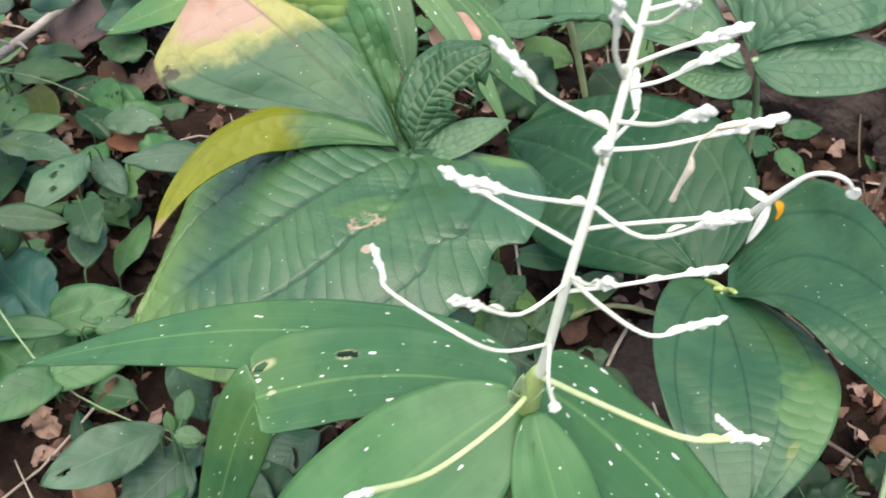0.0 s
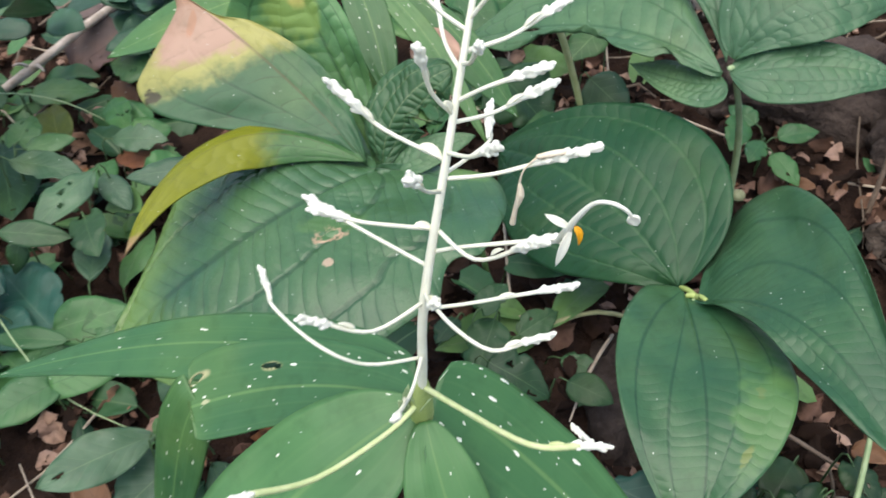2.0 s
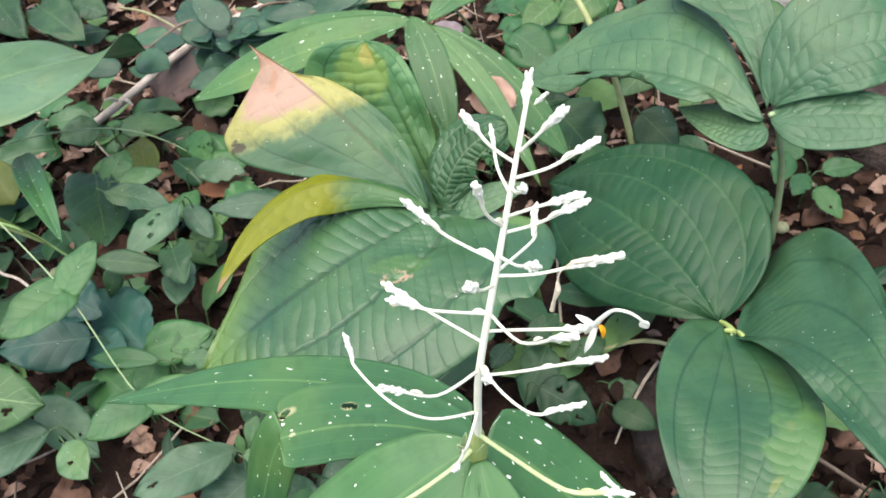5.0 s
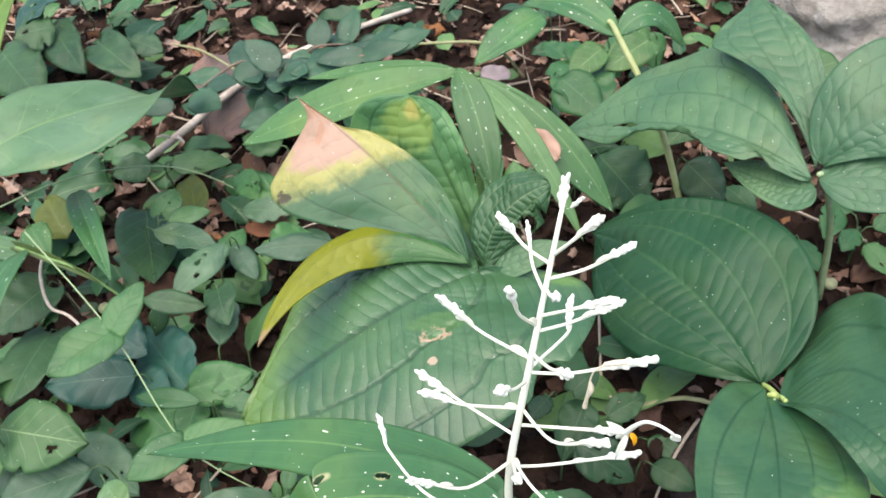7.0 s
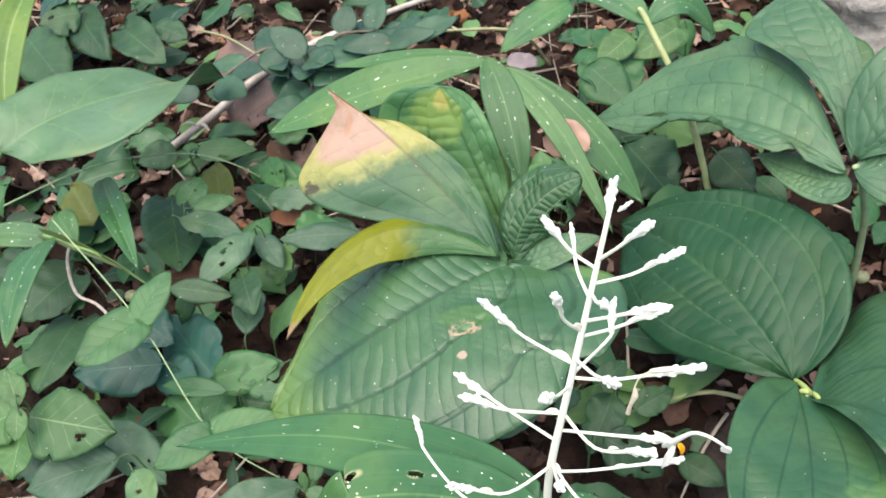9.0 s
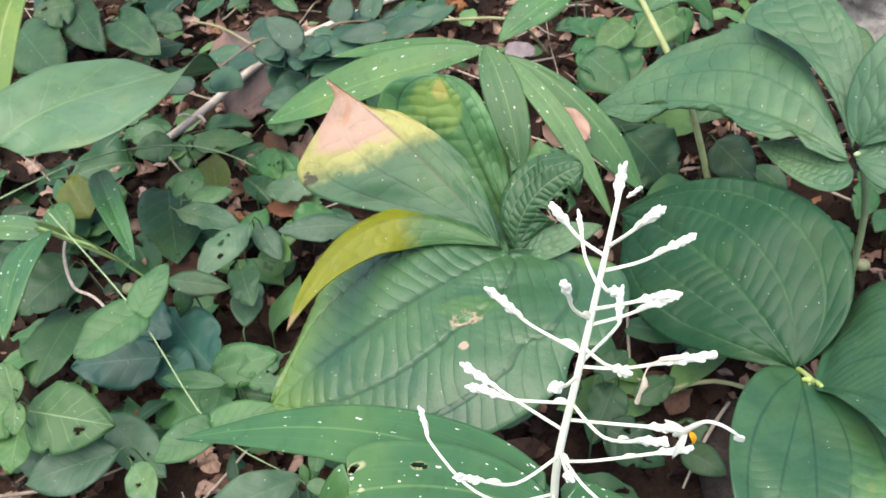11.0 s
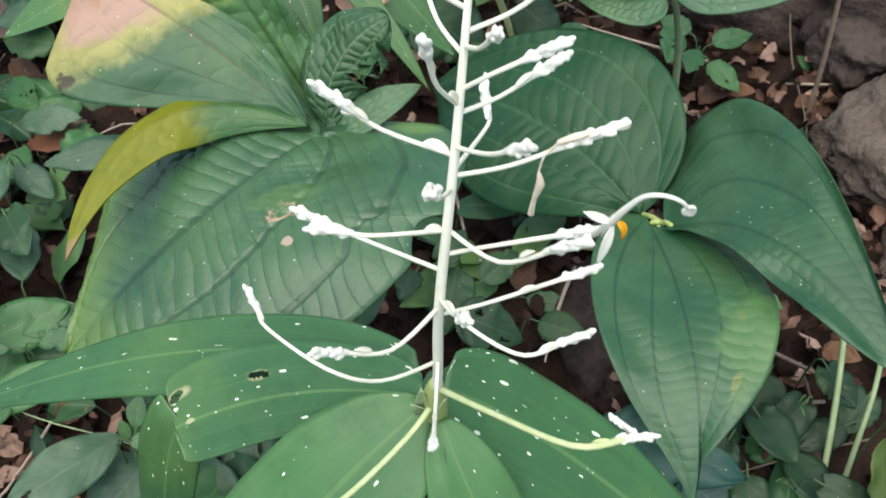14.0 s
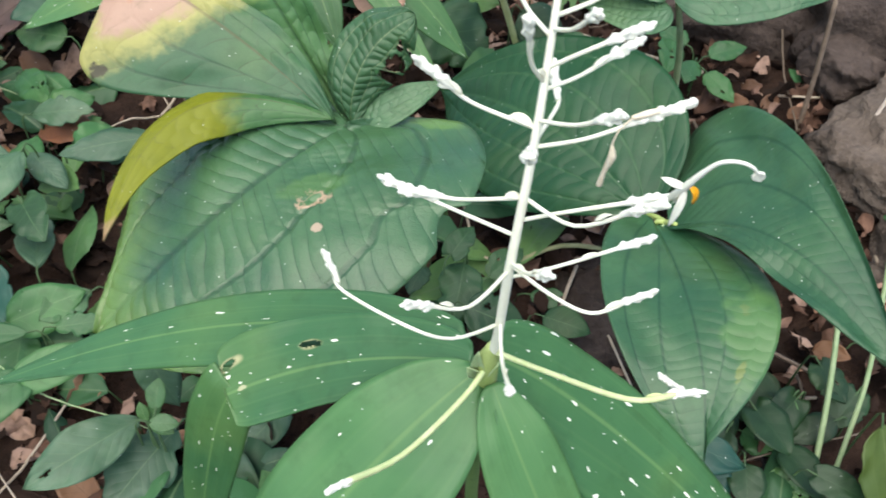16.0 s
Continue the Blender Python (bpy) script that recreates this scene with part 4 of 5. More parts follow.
broad_leaf(plant_a, (-0.0266, 0.3365, 0.1434), (-0.0753, 0.3787, 0.1752), (-0.1295, 0.4043, 0.1947), (0.11, -0.71, 0.94), mat=M_BROAD_BROWN, label="leaflet with a dead pinkish-brown tip edged yellow",
           shape=(0.243, 0.020, 0.998, 0.960), shape_r=(0.350, 0.189, 0.479, 0.146), quilt=0.00014, quilt_n=12, drip=0.012, horn=0.78)
broad_leaf(plant_a, (-0.0229, 0.3665, 0.1144), (-0.0571, 0.4053, 0.1659), (-0.0716, 0.4114, 0.2012), (-0.06, -0.75, 0.67), mat=M_BROAD_TOP, label="leaflet with a yellow patch at its tip",
           shape=(0.022, 0.632, 1.263, 0.615), shape_r=(0.064, 0.020, 0.723, 0.340), quilt=0.00022, quilt_n=12)
broad_leaf(plant_a, (-0.020, 0.341, 0.140), (-0.018, 0.352, 0.176), (0.0140, 0.3620, 0.1850), (0.0, -0.55, 0.85), 0.019, 0.017, mat=M_CRUMPLED, label="crumpled insect-eaten young leaflet", shape="blunt", wave=0.22, quilt=0.00035, quilt_n=15, curl=-0.55, nib=0.55, nib_side=1, holes=[(0.62, 0.72, 0.22), (0.45, 0.85, 0.12), (0.78, 0.55, 0.10)])
broad_leaf(plant_a, (-0.019, 0.338, 0.136), (0.005, 0.340, 0.152), (0.0260, 0.3500, 0.1540), (0.0, -0.5, 1), 0.010, 0.008, mat=M_BROAD_SMOOTH, shape="ovate", quilt=0.0001, quilt_n=9)

plant_b = thing("broad_leaved_climber", (0.17, 0.36, -0.035), "climber with three large dark green heart-shaped leaflets", "climber")
part("stem", tube_bm([(0.18, 0.38, -0.04), (0.165, 0.36, 0.02), (0.150, 0.340, 0.050), (0.1440, 0.3260, 0.066)], [0.0024, 0.0022, 0.0018, 0.0016]), M_PALESTEM, plant_b)
broad_leaf(plant_b, (0.1389, 0.3455, 0.0547), (0.0946, 0.4208, 0.0786), (0.0292, 0.4888, 0.0291), (-0.37, -0.34, 0.87), label="wide dark green leaflet", shape=(0.142, 0.209, 0.642, 0.581), shape_r=(-0.022, 0.397, 0.494, 0.584))
broad_leaf(plant_b, (0.1460, 0.3206, 0.0720), (0.1870, 0.2935, 0.1236), (0.2153, 0.2073, 0.1070), (-0.30, 0.14, 0.63), mat=M_BROAD_SIDE, shape=(-0.591, 0.913, -0.091, 0.367), shape_r=(-0.100, 0.030, 0.880, 0.270), quilt=0.0001, quilt_n=24)
broad_leaf(plant_b, (0.1402, 0.3325, 0.0634), (0.1417, 0.2240, 0.1082), (0.1309, 0.1814, 0.0678), (-0.12, -0.13, 0.97), mat=M_BROAD_LOW, shape=(0.450, 0.700, 0.860, -0.180), shape_r=(-0.500, 0.020, 0.407, 0.640), fold_l=0.15, drip=0.009, quilt=0.00013, quilt_n=24)

for foot in ((0.1400, 0.3440, 0.0565), (0.1480, 0.3200, 0.0745), (0.1405, 0.3300, 0.0655)):
    part("petiolule", tube_bm([(0.1455, 0.3290, 0.0660), ((0.1455 + foot[0]) / 2, (0.3290 + foot[1]) / 2, (0.0660 + foot[2]) / 2 + 0.001), foot], [0.0019, 0.0016, 0.0013], 9), M_YSTEM, plant_b, "short yellow-green leaflet stalk")

plant_c = thing("broad_leaved_climber", (0.19, 0.50, -0.035), "tall climber with broad green leaflets and chewed margins", "climber")
part("stem", tube_bm([(0.20, 0.50, -0.04), (0.19, 0.485, 0.05), (0.172, 0.462, 0.115), (0.1663, 0.4562, 0.1239)], [0.0026, 0.0024, 0.0018, 0.0016]), M_PALESTEM, plant_c)
broad_leaf(plant_c, (0.1629, 0.4558, 0.1204), (0.1001, 0.5063, 0.1406), (0.0021, 0.5555, 0.0691), (-0.12, -0.24, 1.08), mat=M_BROAD_SMOOTH, shape=(0.060, 0.050, 0.803, 0.223), shape_r=(0.678, 0.469, 0.550, 0.497),
           nib=0.25, nib_side=-1, bites=((0.61, -1, 0.13, 0.80), (0.30, -1, 0.035, 0.45)), holes=[(0.76, -0.12, 0.10)], label="broad leaflet with an insect hole and eaten edge", quilt=0.0003, quilt_n=16, curl=-0.05, fold_r=0.11)
broad_leaf(plant_c, (0.1647, 0.4600, 0.1258), (0.1560, 0.5470, 0.1680), (0.1270, 0.5990, 0.1650), (-0.02, -0.76, 0.70), mat=M_BROAD_SMOOTH, shape=(0.659, 0.136, 0.668, 0.595), shape_r=(0.501, 0.200, 0.600, 0.050), quilt=0.0002, quilt_n=13)
broad_leaf(plant_c, (0.1693, 0.4620, 0.1261), (0.1952, 0.4756, 0.1810), (0.2653, 0.4860, 0.1559), (0.03, -0.52, 0.88), mat=M_BROAD_SMOOTH, shape=(-0.100, 0.220, 0.700, 0.900), shape_r=(0.310, 0.297, 0.649, 0.414), quilt=0.0002, quilt_n=13)
broad_leaf(plant_c, (0.1666, 0.4539, 0.1217), (0.2265, 0.4424, 0.1454), (0.2571, 0.4391, 0.1287), (0.00, -0.40, 1.00), mat=M_BROAD_SMOOTH, shape=(-0.150, 0.300, 0.686, 0.200), shape_r=(0.028, 0.465, 0.636, 0.234), quilt=0.0002, quilt_n=13)
broad_leaf(plant_c, (0.1659, 0.4516, 0.1165), (0.1404, 0.4627, 0.1052), (0.1135, 0.4917, 0.1005), (0.00, -0.39, 1.00), mat=M_BROAD_SMOOTH, shape=(-0.180, 0.510, 0.909, 0.050), shape_r=(0.210, 0.223, 0.612, 0.423), quilt=0.0002, quilt_n=13)

# ---- second ginger, behind ----
ginger_b = thing("wild_ginger", (-0.055, 0.515, -0.035), "wild ginger with long drooping white-spotted leaves", "ginger plant")
NB = Vector((-0.0629, 0.4985, 0.1589))
part("stem", tube_bm([(-0.055, 0.515, -0.04), (-0.058, 0.508, 0.08), NB], [0.0030, 0.0028, 0.0022]), M_STEM, ginger_b)
ginger_leaf(ginger_b, NB, (-0.1392, 0.4879, 0.1456), (-0.2268, 0.4805, 0.1003), (-0.04, -0.46, 1.01), shape=(0.05, 0.04, 0.745, 0.150), shape_r=(0.046, 0.050, 0.663, 0.230), mat=M_GINGER_YOUNG)
ginger_leaf(ginger_b, NB, (-0.12, 0.520, 0.150), (-0.1840, 0.5244, 0.130), (0, -0.45, 1), 0.008, 0.007, mat=M_GINGER_YOUNG)
ginger_leaf(ginger_b, (-0.0645, 0.4997, 0.1610), (-0.0431, 0.4647, 0.1579), (-0.0311, 0.4309, 0.1129), (0.02, -0.45, 1.00), shape=(0.102, 0.153, 0.841, 0.209), shape_r=(0.137, 0.176, 0.764, 0.224), mat=M_GINGER_YOUNG)
ginger_leaf(ginger_b, NB, (-0.0135, 0.4665, 0.1596), (0.0288, 0.4119, 0.0949), (0.01, -0.44, 1.01), shape=(0.208, 0.030, 0.595, 0.084), shape_r=(0.248, 0.070, 0.645, 0.099), mat=M_GINGER_YOUNG)
ginger_leaf(ginger_b, (-0.0602, 0.4985, 0.1570), (-0.0081, 0.4881, 0.1575), (0.0452, 0.4492, 0.0872), (-0.03, -0.48, 0.97), shape=(0.550, 0.040, 0.800, 0.120), shape_r=(0.300, 0.030, 0.673, 0.270), mat=M_GINGER_YOUNG)

# ---- big smooth leaf at the edge of the clearing ----
arum = thing("smooth_leaved_plant", (-0.47, 0.42, -0.035), "plant with one broad smooth pale-green leaf", "plant")
part("leaf", leaf_bm((-0.4306, 0.4399, 0.0979), (-0.3907, 0.4793, 0.1258), (-0.3246, 0.6005, 0.0596), (-0.51, -0.80, 0.50), shape=(0.050, 0.340, 0.950, 0.240), shape_r=(0.228, 0.090, 0.300, 0.980), fold_l=0.30, fold_r=0.2, curl=-0.10, wave=0.05, ns=44, nu=20, thick=0.0006, seed=90), M_SMOOTH, arum)
part("stem", tube_bm([(-0.47, 0.42, -0.04), (-0.46, 0.42, 0.06), (-0.4306, 0.4399, 0.0979)], [0.003, 0.0026, 0.002]), M_STEM, arum)
part("blade", leaf_bm((-0.535, 0.560, 0.030), (-0.548, 0.620, 0.100), (-0.560, 0.720, 0.090), (0.3, -0.6, 0.7), 0.018, 0.018, "lance", 0.3, 0.3, ns=30, nu=12, seed=91), M_YBLADE, arum, "narrow yellow-green blade")

ginger_c = thing("wild_ginger", (-0.37, 0.40, -0.035), "low wild ginger shoot with spotted folded leaves", "ginger plant")
part("stem", tube_bm([(-0.3067, 0.3891, 0.0200), (-0.335, 0.392, 0.045), (-0.3605, 0.3924, 0.055), (-0.40, 0.40, 0.05), (-0.42, 0.41, -0.04)], [0.0008, 0.0012, 0.0015, 0.0018, 0.0020]), M_STEM, ginger_c)
ginger_leaf(ginger_c, (-0.4050, 0.4010, 0.058), (-0.365, 0.393, 0.066), (-0.3200, 0.3890, 0.036), (0.0, -0.5, 1), 0.0045, 0.0045, M_OLIVE, label="narrow yellow-green folded young leaf", fold_l=0.7, fold_r=0.5)
ginger_leaf(ginger_c, (-0.3839, 0.4744, 0.045), (-0.345, 0.430, 0.070), (-0.3035, 0.3812, 0.050), (0.2, -0.3, 1), 0.012, 0.012, fold_l=0.5, fold_r=0.5)
ginger_leaf(ginger_c, (-0.3763, 0.3935, 0.060), (-0.375, 0.350, 0.080), (-0.3671, 0.3039, 0.045), (-0.2, -0.3, 1), 0.016, 0.015)
ginger_leaf(ginger_c, (-0.3763, 0.3955, 0.055), (-0.41, 0.395, 0.070), (-0.4500, 0.3839, 0.055), (-0.2, -0.3, 1), 0.012, 0.010)

# ---- tall pale stalk with a leaf, behind ----
stalk_plant = thing("tall_stalked_herb", (0.1026, 0.5668, -0.035), "tall pale green stalk with a drooping leaf", "herb")
part("stalk", tube_bm([(0.1026, 0.5668, -0.04), (0.0728, 0.5805, 0.060), (0.0357, 0.6118, 0.120), (0.028, 0.616, 0.13)], [0.0026, 0.0026, 0.0024, 0.0018]), M_STRAWSTEM, stalk_plant)
ginger_leaf(stalk_plant, (0.0357, 0.6118, 0.120), (0.0, 0.632, 0.150), (-0.045, 0.66, 0.115), (0, -0.4, 1), 0.014, 0.014)
ginger_leaf(stalk_plant, (0.0357, 0.6118, 0.120), (0.06, 0.632, 0.150), (0.085, 0.63, 0.10), (0, -0.4, 1), 0.012, 0.012)

right_stalks = thing("pale_stalked_herb", (0.2158, 0.2051, -0.035), "pair of smooth pale green upright stalks", "herb")
part("stalk", tube_bm([(0.2140, 0.200, -0.04), (0.2260, 0.240, 0.0), (0.2352, 0.2762, 0.030), (0.238, 0.300, 0.05)], [0.0017, 0.0017, 0.0015, 0.0014]), M_PALESTEM, right_stalks)
part("stalk", tube_bm([(0.2217, 0.2000, -0.04), (0.236, 0.230, 0.0), (0.2460, 0.2545, 0.030), (0.256, 0.30, 0.08)], [0.0014, 0.0014, 0.0013, 0.0012]), M_PALESTEM, right_stalks)


def herb_free(h, mat, base, tip, width, shape, up=HERB_UP, **more):
    """One leaf that sits straight on a stem."""
    count[0] += 1
    k = count[0]
    rng = random.Random(k)
    base, tip = Vector(base), Vector(tip)
    face = (Vector(up) + Vector((rng.uniform(-0.15, 0.15), rng.uniform(-0.1, 0.1), 0))).normalized()
    mid = (base + tip) / 2 + face * (tip - base).length * rng.uniform(0.05, 0.14)
    return part("leaf", leaf_bm(base, mid, tip, face, width * 0.52, width * 0.52, shape, rng.uniform(0.08, 0.28), rng.uniform(0.08, 0.28), -0.15, wave=0.08, ns=16, nu=10, thick=0.0003, seed=k, **more), mat, h)


# ---- climbing vine with paired leaves ----
vine = thing("creeping_vine", (-0.1475, 0.2578, -0.03), "thin creeping vine with paired light-green leaves", "vine")
V1, V2 = Vector((-0.2623, 0.3178, 0.0749)), Vector((-0.2030, 0.2690, 0.0330))
part("stem", tube_bm([(-0.3465, 0.3748, 0.100), V1 + Vector((0, 0, -0.001)), V2 + Vector((0, 0, -0.001)), (-0.1475, 0.2578, 0.000), (-0.12, 0.255, -0.035)], [0.0005, 0.0005, 0.00045, 0.0004, 0.0004], 7), M_PALESTEM, vine)
herb_free(vine, M_VINE, V1, (-0.2900, 0.2817, 0.0700), 0.0351, "heart")
herb_free(vine, M_VINE, V1, (-0.2528, 0.3531, 0.0850), 0.0234, "heart")
herb_free(vine, M_VINE, V2, (-0.2314, 0.2411, 0.0300), 0.0256, "heart")
herb_free(vine, M_VINE, V2, (-0.1621, 0.2869, 0.0350), 0.0220, "heart")

# ---- small dark-leaved shrub over the dry twig ----
shrub = thing("dark_leaved_shrub", (-0.28, 0.66, -0.035), "small shrub with many little dark leathery leaves", "shrub")
rs = random.Random(4)
for pts in (((-0.27, 0.67, -0.04), (-0.29, 0.65, 0.03), (-0.3049, 0.6535, 0.055), (-0.345, 0.60, 0.045)), ((-0.27, 0.67, -0.04), (-0.262, 0.64, 0.04), (-0.2561, 0.6288, 0.065)),
            ((-0.27, 0.67, -0.04), (-0.25, 0.665, 0.04), (-0.2359, 0.6652, 0.065), (-0.205, 0.68, 0.06)), ((-0.28, 0.66, 0.0), (-0.262, 0.645, 0.03), (-0.2520, 0.6050, 0.035)), ((-0.258, 0.642, 0.020), (-0.229, 0.637, 0.050), (-0.193, 0.632, 0.075), (-0.164, 0.639, 0.080))):
    b = part("branch", tube_bm(pts, [0.0014] * (len(pts) - 1) + [0.0007], 7), M_DSTEM, shrub)
    line = [Vector(p) for p in pts]
    for k in range(11):
        f = 0.5 + (len(line) - 1.52) * k / 9.5
        i = min(int(f), len(line) - 2)
        at = line[i].lerp(line[i + 1], f - i)
        a = rs.uniform(0, math.tau)
        tip = at + Vector((math.cos(a), math.sin(a) * 0.8, rs.uniform(-0.3, 0.4))) * rs.uniform(0.032, 0.050)
        herb_free(b, M_SHRUB, at, tip, rs.uniform(0.019, 0.028), "ovate")

# ---- sticks, stalks and fallen leaves ----
twig([(-0.3846, 0.5779, -0.004), (-0.3651, 0.5985, 0.004), (-0.3171, 0.7006, 0.010), (-0.2476, 0.7879, 0.006), (-0.20, 0.86, -0.01)], [0.0036, 0.0040, 0.0036, 0.0030, 0.0026], "pale dry fallen branch lying on dead leaves",
     spurs=[((-0.363, 0.600, 0.004), (-0.3477, 0.5869, 0.010), 0.0022), ((-0.365, 0.598, 0.004), (-0.376, 0.590, 0.012), 0.0016)])
twig([(-0.4381, 0.7612, 0.0), (-0.39, 0.735, 0.01), (-0.3389, 0.7108, 0.0)], [0.0012, 0.0012, 0.001], "straw-yellow dry stalk on the litter", "dry_stalk", M_VSTEM)
twig([(-0.2071, 0.7361, 0.02), (-0.15, 0.742, 0.024), (-0.0898, 0.7488, 0.02), (-0.06, 0.755, -0.02)], [0.0014, 0.0015, 0.0015, 0.0015], "pale green fallen stalk", "fallen_stalk", M_VSTEM)
twig([(-0.4469, 0.4314, 0.05), (-0.40, 0.485, 0.048), (-0.3520, 0.5293, 0.03), (-0.31, 0.545, 0.01), (-0.27, 0.555, -0.03)], [0.0007, 0.0007, 0.0007, 0.0006, 0.0006], "thin pale runner arching over the herbs", "runner_stem", M_PALESTEM)
twig([(-0.3742, 0.405, 0.045), (-0.3742, 0.3922, 0.035), (-0.355, 0.368, 0.03), (-0.3270, 0.3565, 0.03), (-0.31, 0.35, -0.03)], [0.0012, 0.0012, 0.0012, 0.0011, 0.001], "curved tan dead vine", "dead_vine", M_TWIG)
twig([(0.30, 0.515, 0.07), (0.297, 0.500, 0.02), (0.2911, 0.4843, -0.03)], [0.0016, 0.0018, 0.002], "upright brown dead stick", "dead_stick", M_DSTEM)
twig([(0.345, 0.47, 0.08), (0.325, 0.455, 0.02), (0.300, 0.440, -0.035)], [0.0012, 0.0013, 0.0014], "thin upright dead stem", "dead_stick", M_TWIG)
twig([(0.36, 0.52, 0.03), (0.33, 0.46, 0.0), (0.315, 0.39, -0.03)], [0.0012, 0.0013, 0.0014], "thin leaning dead stem", "dead_stick", M_DSTEM)
twig([(0.15, 0.335, -0.02), (0.20, 0.30, -0.01), (0.26, 0.262, -0.02)], [0.0014, 0.0014, 0.0012], "thin dead stick on the soil", "dead_stick", M_DSTEM)
twig([(0.055, 0.36, -0.015), (0.10, 0.37, 0.0), (0.15, 0.365, -0.01)], [0.0016, 0.0016, 0.0014], "dead vine stem below the broad leaves", "dead_vine", M_VSTEM)
pink = thing("fallen_leaf", (-0.018, 0.459, 0.060), "pinkish-brown fallen leaf caught among green blades", "dead leaf")
part("blade", leaf_bm((0.0082, 0.4563, 0.1240), (-0.0064, 0.4633, 0.1300), (-0.0211, 0.4664, 0.1240), (0.1, -0.6, 0.8), 0.014, 0.013, "blunt", 0.15, 0.1, wave=0.15, ns=16, nu=10, seed=77), M_PINK, pink)

# ---- low herbs of the forest floor ----
h = herb("heart_leaf_herb", (-0.542, 0.734), "low herb with dull green heart-shaped leaves in leaf litter", "herb", "ground herbs")
herb_leaf(h, M_HEART, (-0.5712, 0.7563, 0.0200), (-0.4993, 0.6844, 0.0120), 0.0454, "heart")
herb_leaf(h, M_HEART, (-0.5023, 0.7273, 0.0200), (-0.4346, 0.6809, 0.0120), 0.0433, "heart")
herb_leaf(h, M_HEART, (-0.4644, 0.7279, 0.0250), (-0.4237, 0.7153, 0.0200), 0.0340, "heart")
herb_leaf(h, M_HEART, (-0.6180, 0.7190, 0.0100), (-0.5351, 0.6503, 0.0000), 0.0663, "heart")
herb_leaf(h, M_HEART, (-0.5557, 0.7397, 0.0300), (-0.5928, 0.7161, 0.0300), 0.0491, "ovate")
h = herb("small_round_leaf_herb", (-0.351, 0.527), "small pale-green round-leaved seedling among dead leaves", "herb", "ground herbs")
herb_leaf(h, M_PALE, (-0.3123, 0.4724, 0.0300), (-0.3099, 0.4982, 0.0350), 0.0270, "heart")
herb_leaf(h, M_PALE, (-0.3043, 0.4654, 0.0300), (-0.2726, 0.4806, 0.0300), 0.0186, "ovate")
herb_leaf(h, M_PALE, (-0.3558, 0.5701, 0.0000), (-0.2990, 0.5755, 0.0000), 0.0289, "ovate")
herb_leaf(h, M_PALE, (-0.3648, 0.5542, 0.0100), (-0.3959, 0.5358, 0.0100), 0.0301, "ovate")
herb_leaf(h, M_PALE, (-0.4185, 0.5707, 0.0000), (-0.3864, 0.5818, 0.0000), 0.0256, "ovate")
h = herb("pale_leaf_herb", (-0.245, 0.464), "pale grey-green herb with insect-eaten elliptic leaves", "herb", "ground herbs")
herb_leaf(h, M_GREY, (-0.2453, 0.4468, 0.0300), (-0.2681, 0.3929, 0.0250), 0.0267, "ellip", holes=[(0.45, 0.3, 0.16), (0.6, -0.25, 0.12), (0.3, 0.35, 0.1)], nib=0.35)
herb_leaf(h, M_GREY, (-0.3121, 0.4543, 0.0300), (-0.2502, 0.4426, 0.0300), 0.0220, "ellip")
herb_leaf(h, M_GREY, (-0.1564, 0.4546, 0.0300), (-0.2212, 0.4411, 0.0300), 0.0226, "ellip", nib=0.3)
herb_leaf(h, M_GREY, (-0.2503, 0.4607, 0.0150), (-0.2193, 0.4297, 0.0100), 0.0207, "ellip")
herb_leaf(h, M_GREY, (-0.2604, 0.5042, 0.0100), (-0.2164, 0.5055, 0.0100), 0.0229, "ellip", nib=0.3)
h = herb("heart_leaf_herb", (-0.278, 0.494), "dark green heart-shaped herb leaf pair over dead leaves", "herb", "ground herbs")
herb_leaf(h, M_HEART, (-0.3516, 0.5053, 0.0000), (-0.3057, 0.4235, 0.0000), 0.0501, "heart")
herb_leaf(h, M_HEART, (-0.2347, 0.4003, 0.0300), (-0.2128, 0.3678, 0.0300), 0.0261, "heart", nib=0.2)
herb_leaf(h, M_HEART, (-0.2480, 0.5776, 0.0200), (-0.2878, 0.5858, 0.0200), 0.0322, "ovate")
h = herb("folded_leaf_herb", (-0.275, 0.376), "green seedling with a folded glossy leaf", "herb", "ground herbs")
herb_leaf(h, M_HEART, (-0.2803, 0.3752, 0.0400), (-0.2323, 0.3777, 0.0350), 0.0193, "ellip")
herb_leaf(h, M_HEART, (-0.2696, 0.3773, 0.0300), (-0.2752, 0.3667, 0.0100), 0.0153, "ovate")
h = herb("blue_green_herb", (-0.276, 0.341), "low herb with dark blue-green broad leaves", "herb", "ground herbs")
herb_leaf(h, M_BLUE, (-0.2725, 0.3288, 0.0120), (-0.3341, 0.3113, 0.0120), 0.0420, "ovate")
herb_leaf(h, M_BLUE, (-0.3143, 0.3639, 0.0200), (-0.2671, 0.3423, 0.0200), 0.0351, "ovate")
herb_leaf(h, M_BLUE, (-0.2388, 0.3317, 0.0000), (-0.2938, 0.3779, 0.0000), 0.0506, "ovate")
herb_leaf(h, M_BLUE, (-0.2800, 0.3377, 0.0000), (-0.2451, 0.3183, 0.0000), 0.0309, "ovate")
h = herb("three_veined_herb", (-0.228, 0.317), "mid-green herb with smooth three-veined leaves", "herb", "ground herbs")
herb_leaf(h, M_MID, (-0.2323, 0.3234, 0.0100), (-0.1885, 0.3413, 0.0150), 0.0321, "ovate")
herb_leaf(h, M_MID, (-0.2123, 0.3090, 0.0200), (-0.2602, 0.3066, 0.0200), 0.0150, "ellip")
herb_leaf(h, M_MID, (-0.2269, 0.3257, 0.0000), (-0.2274, 0.2908, -0.0100), 0.0265, "ovate")
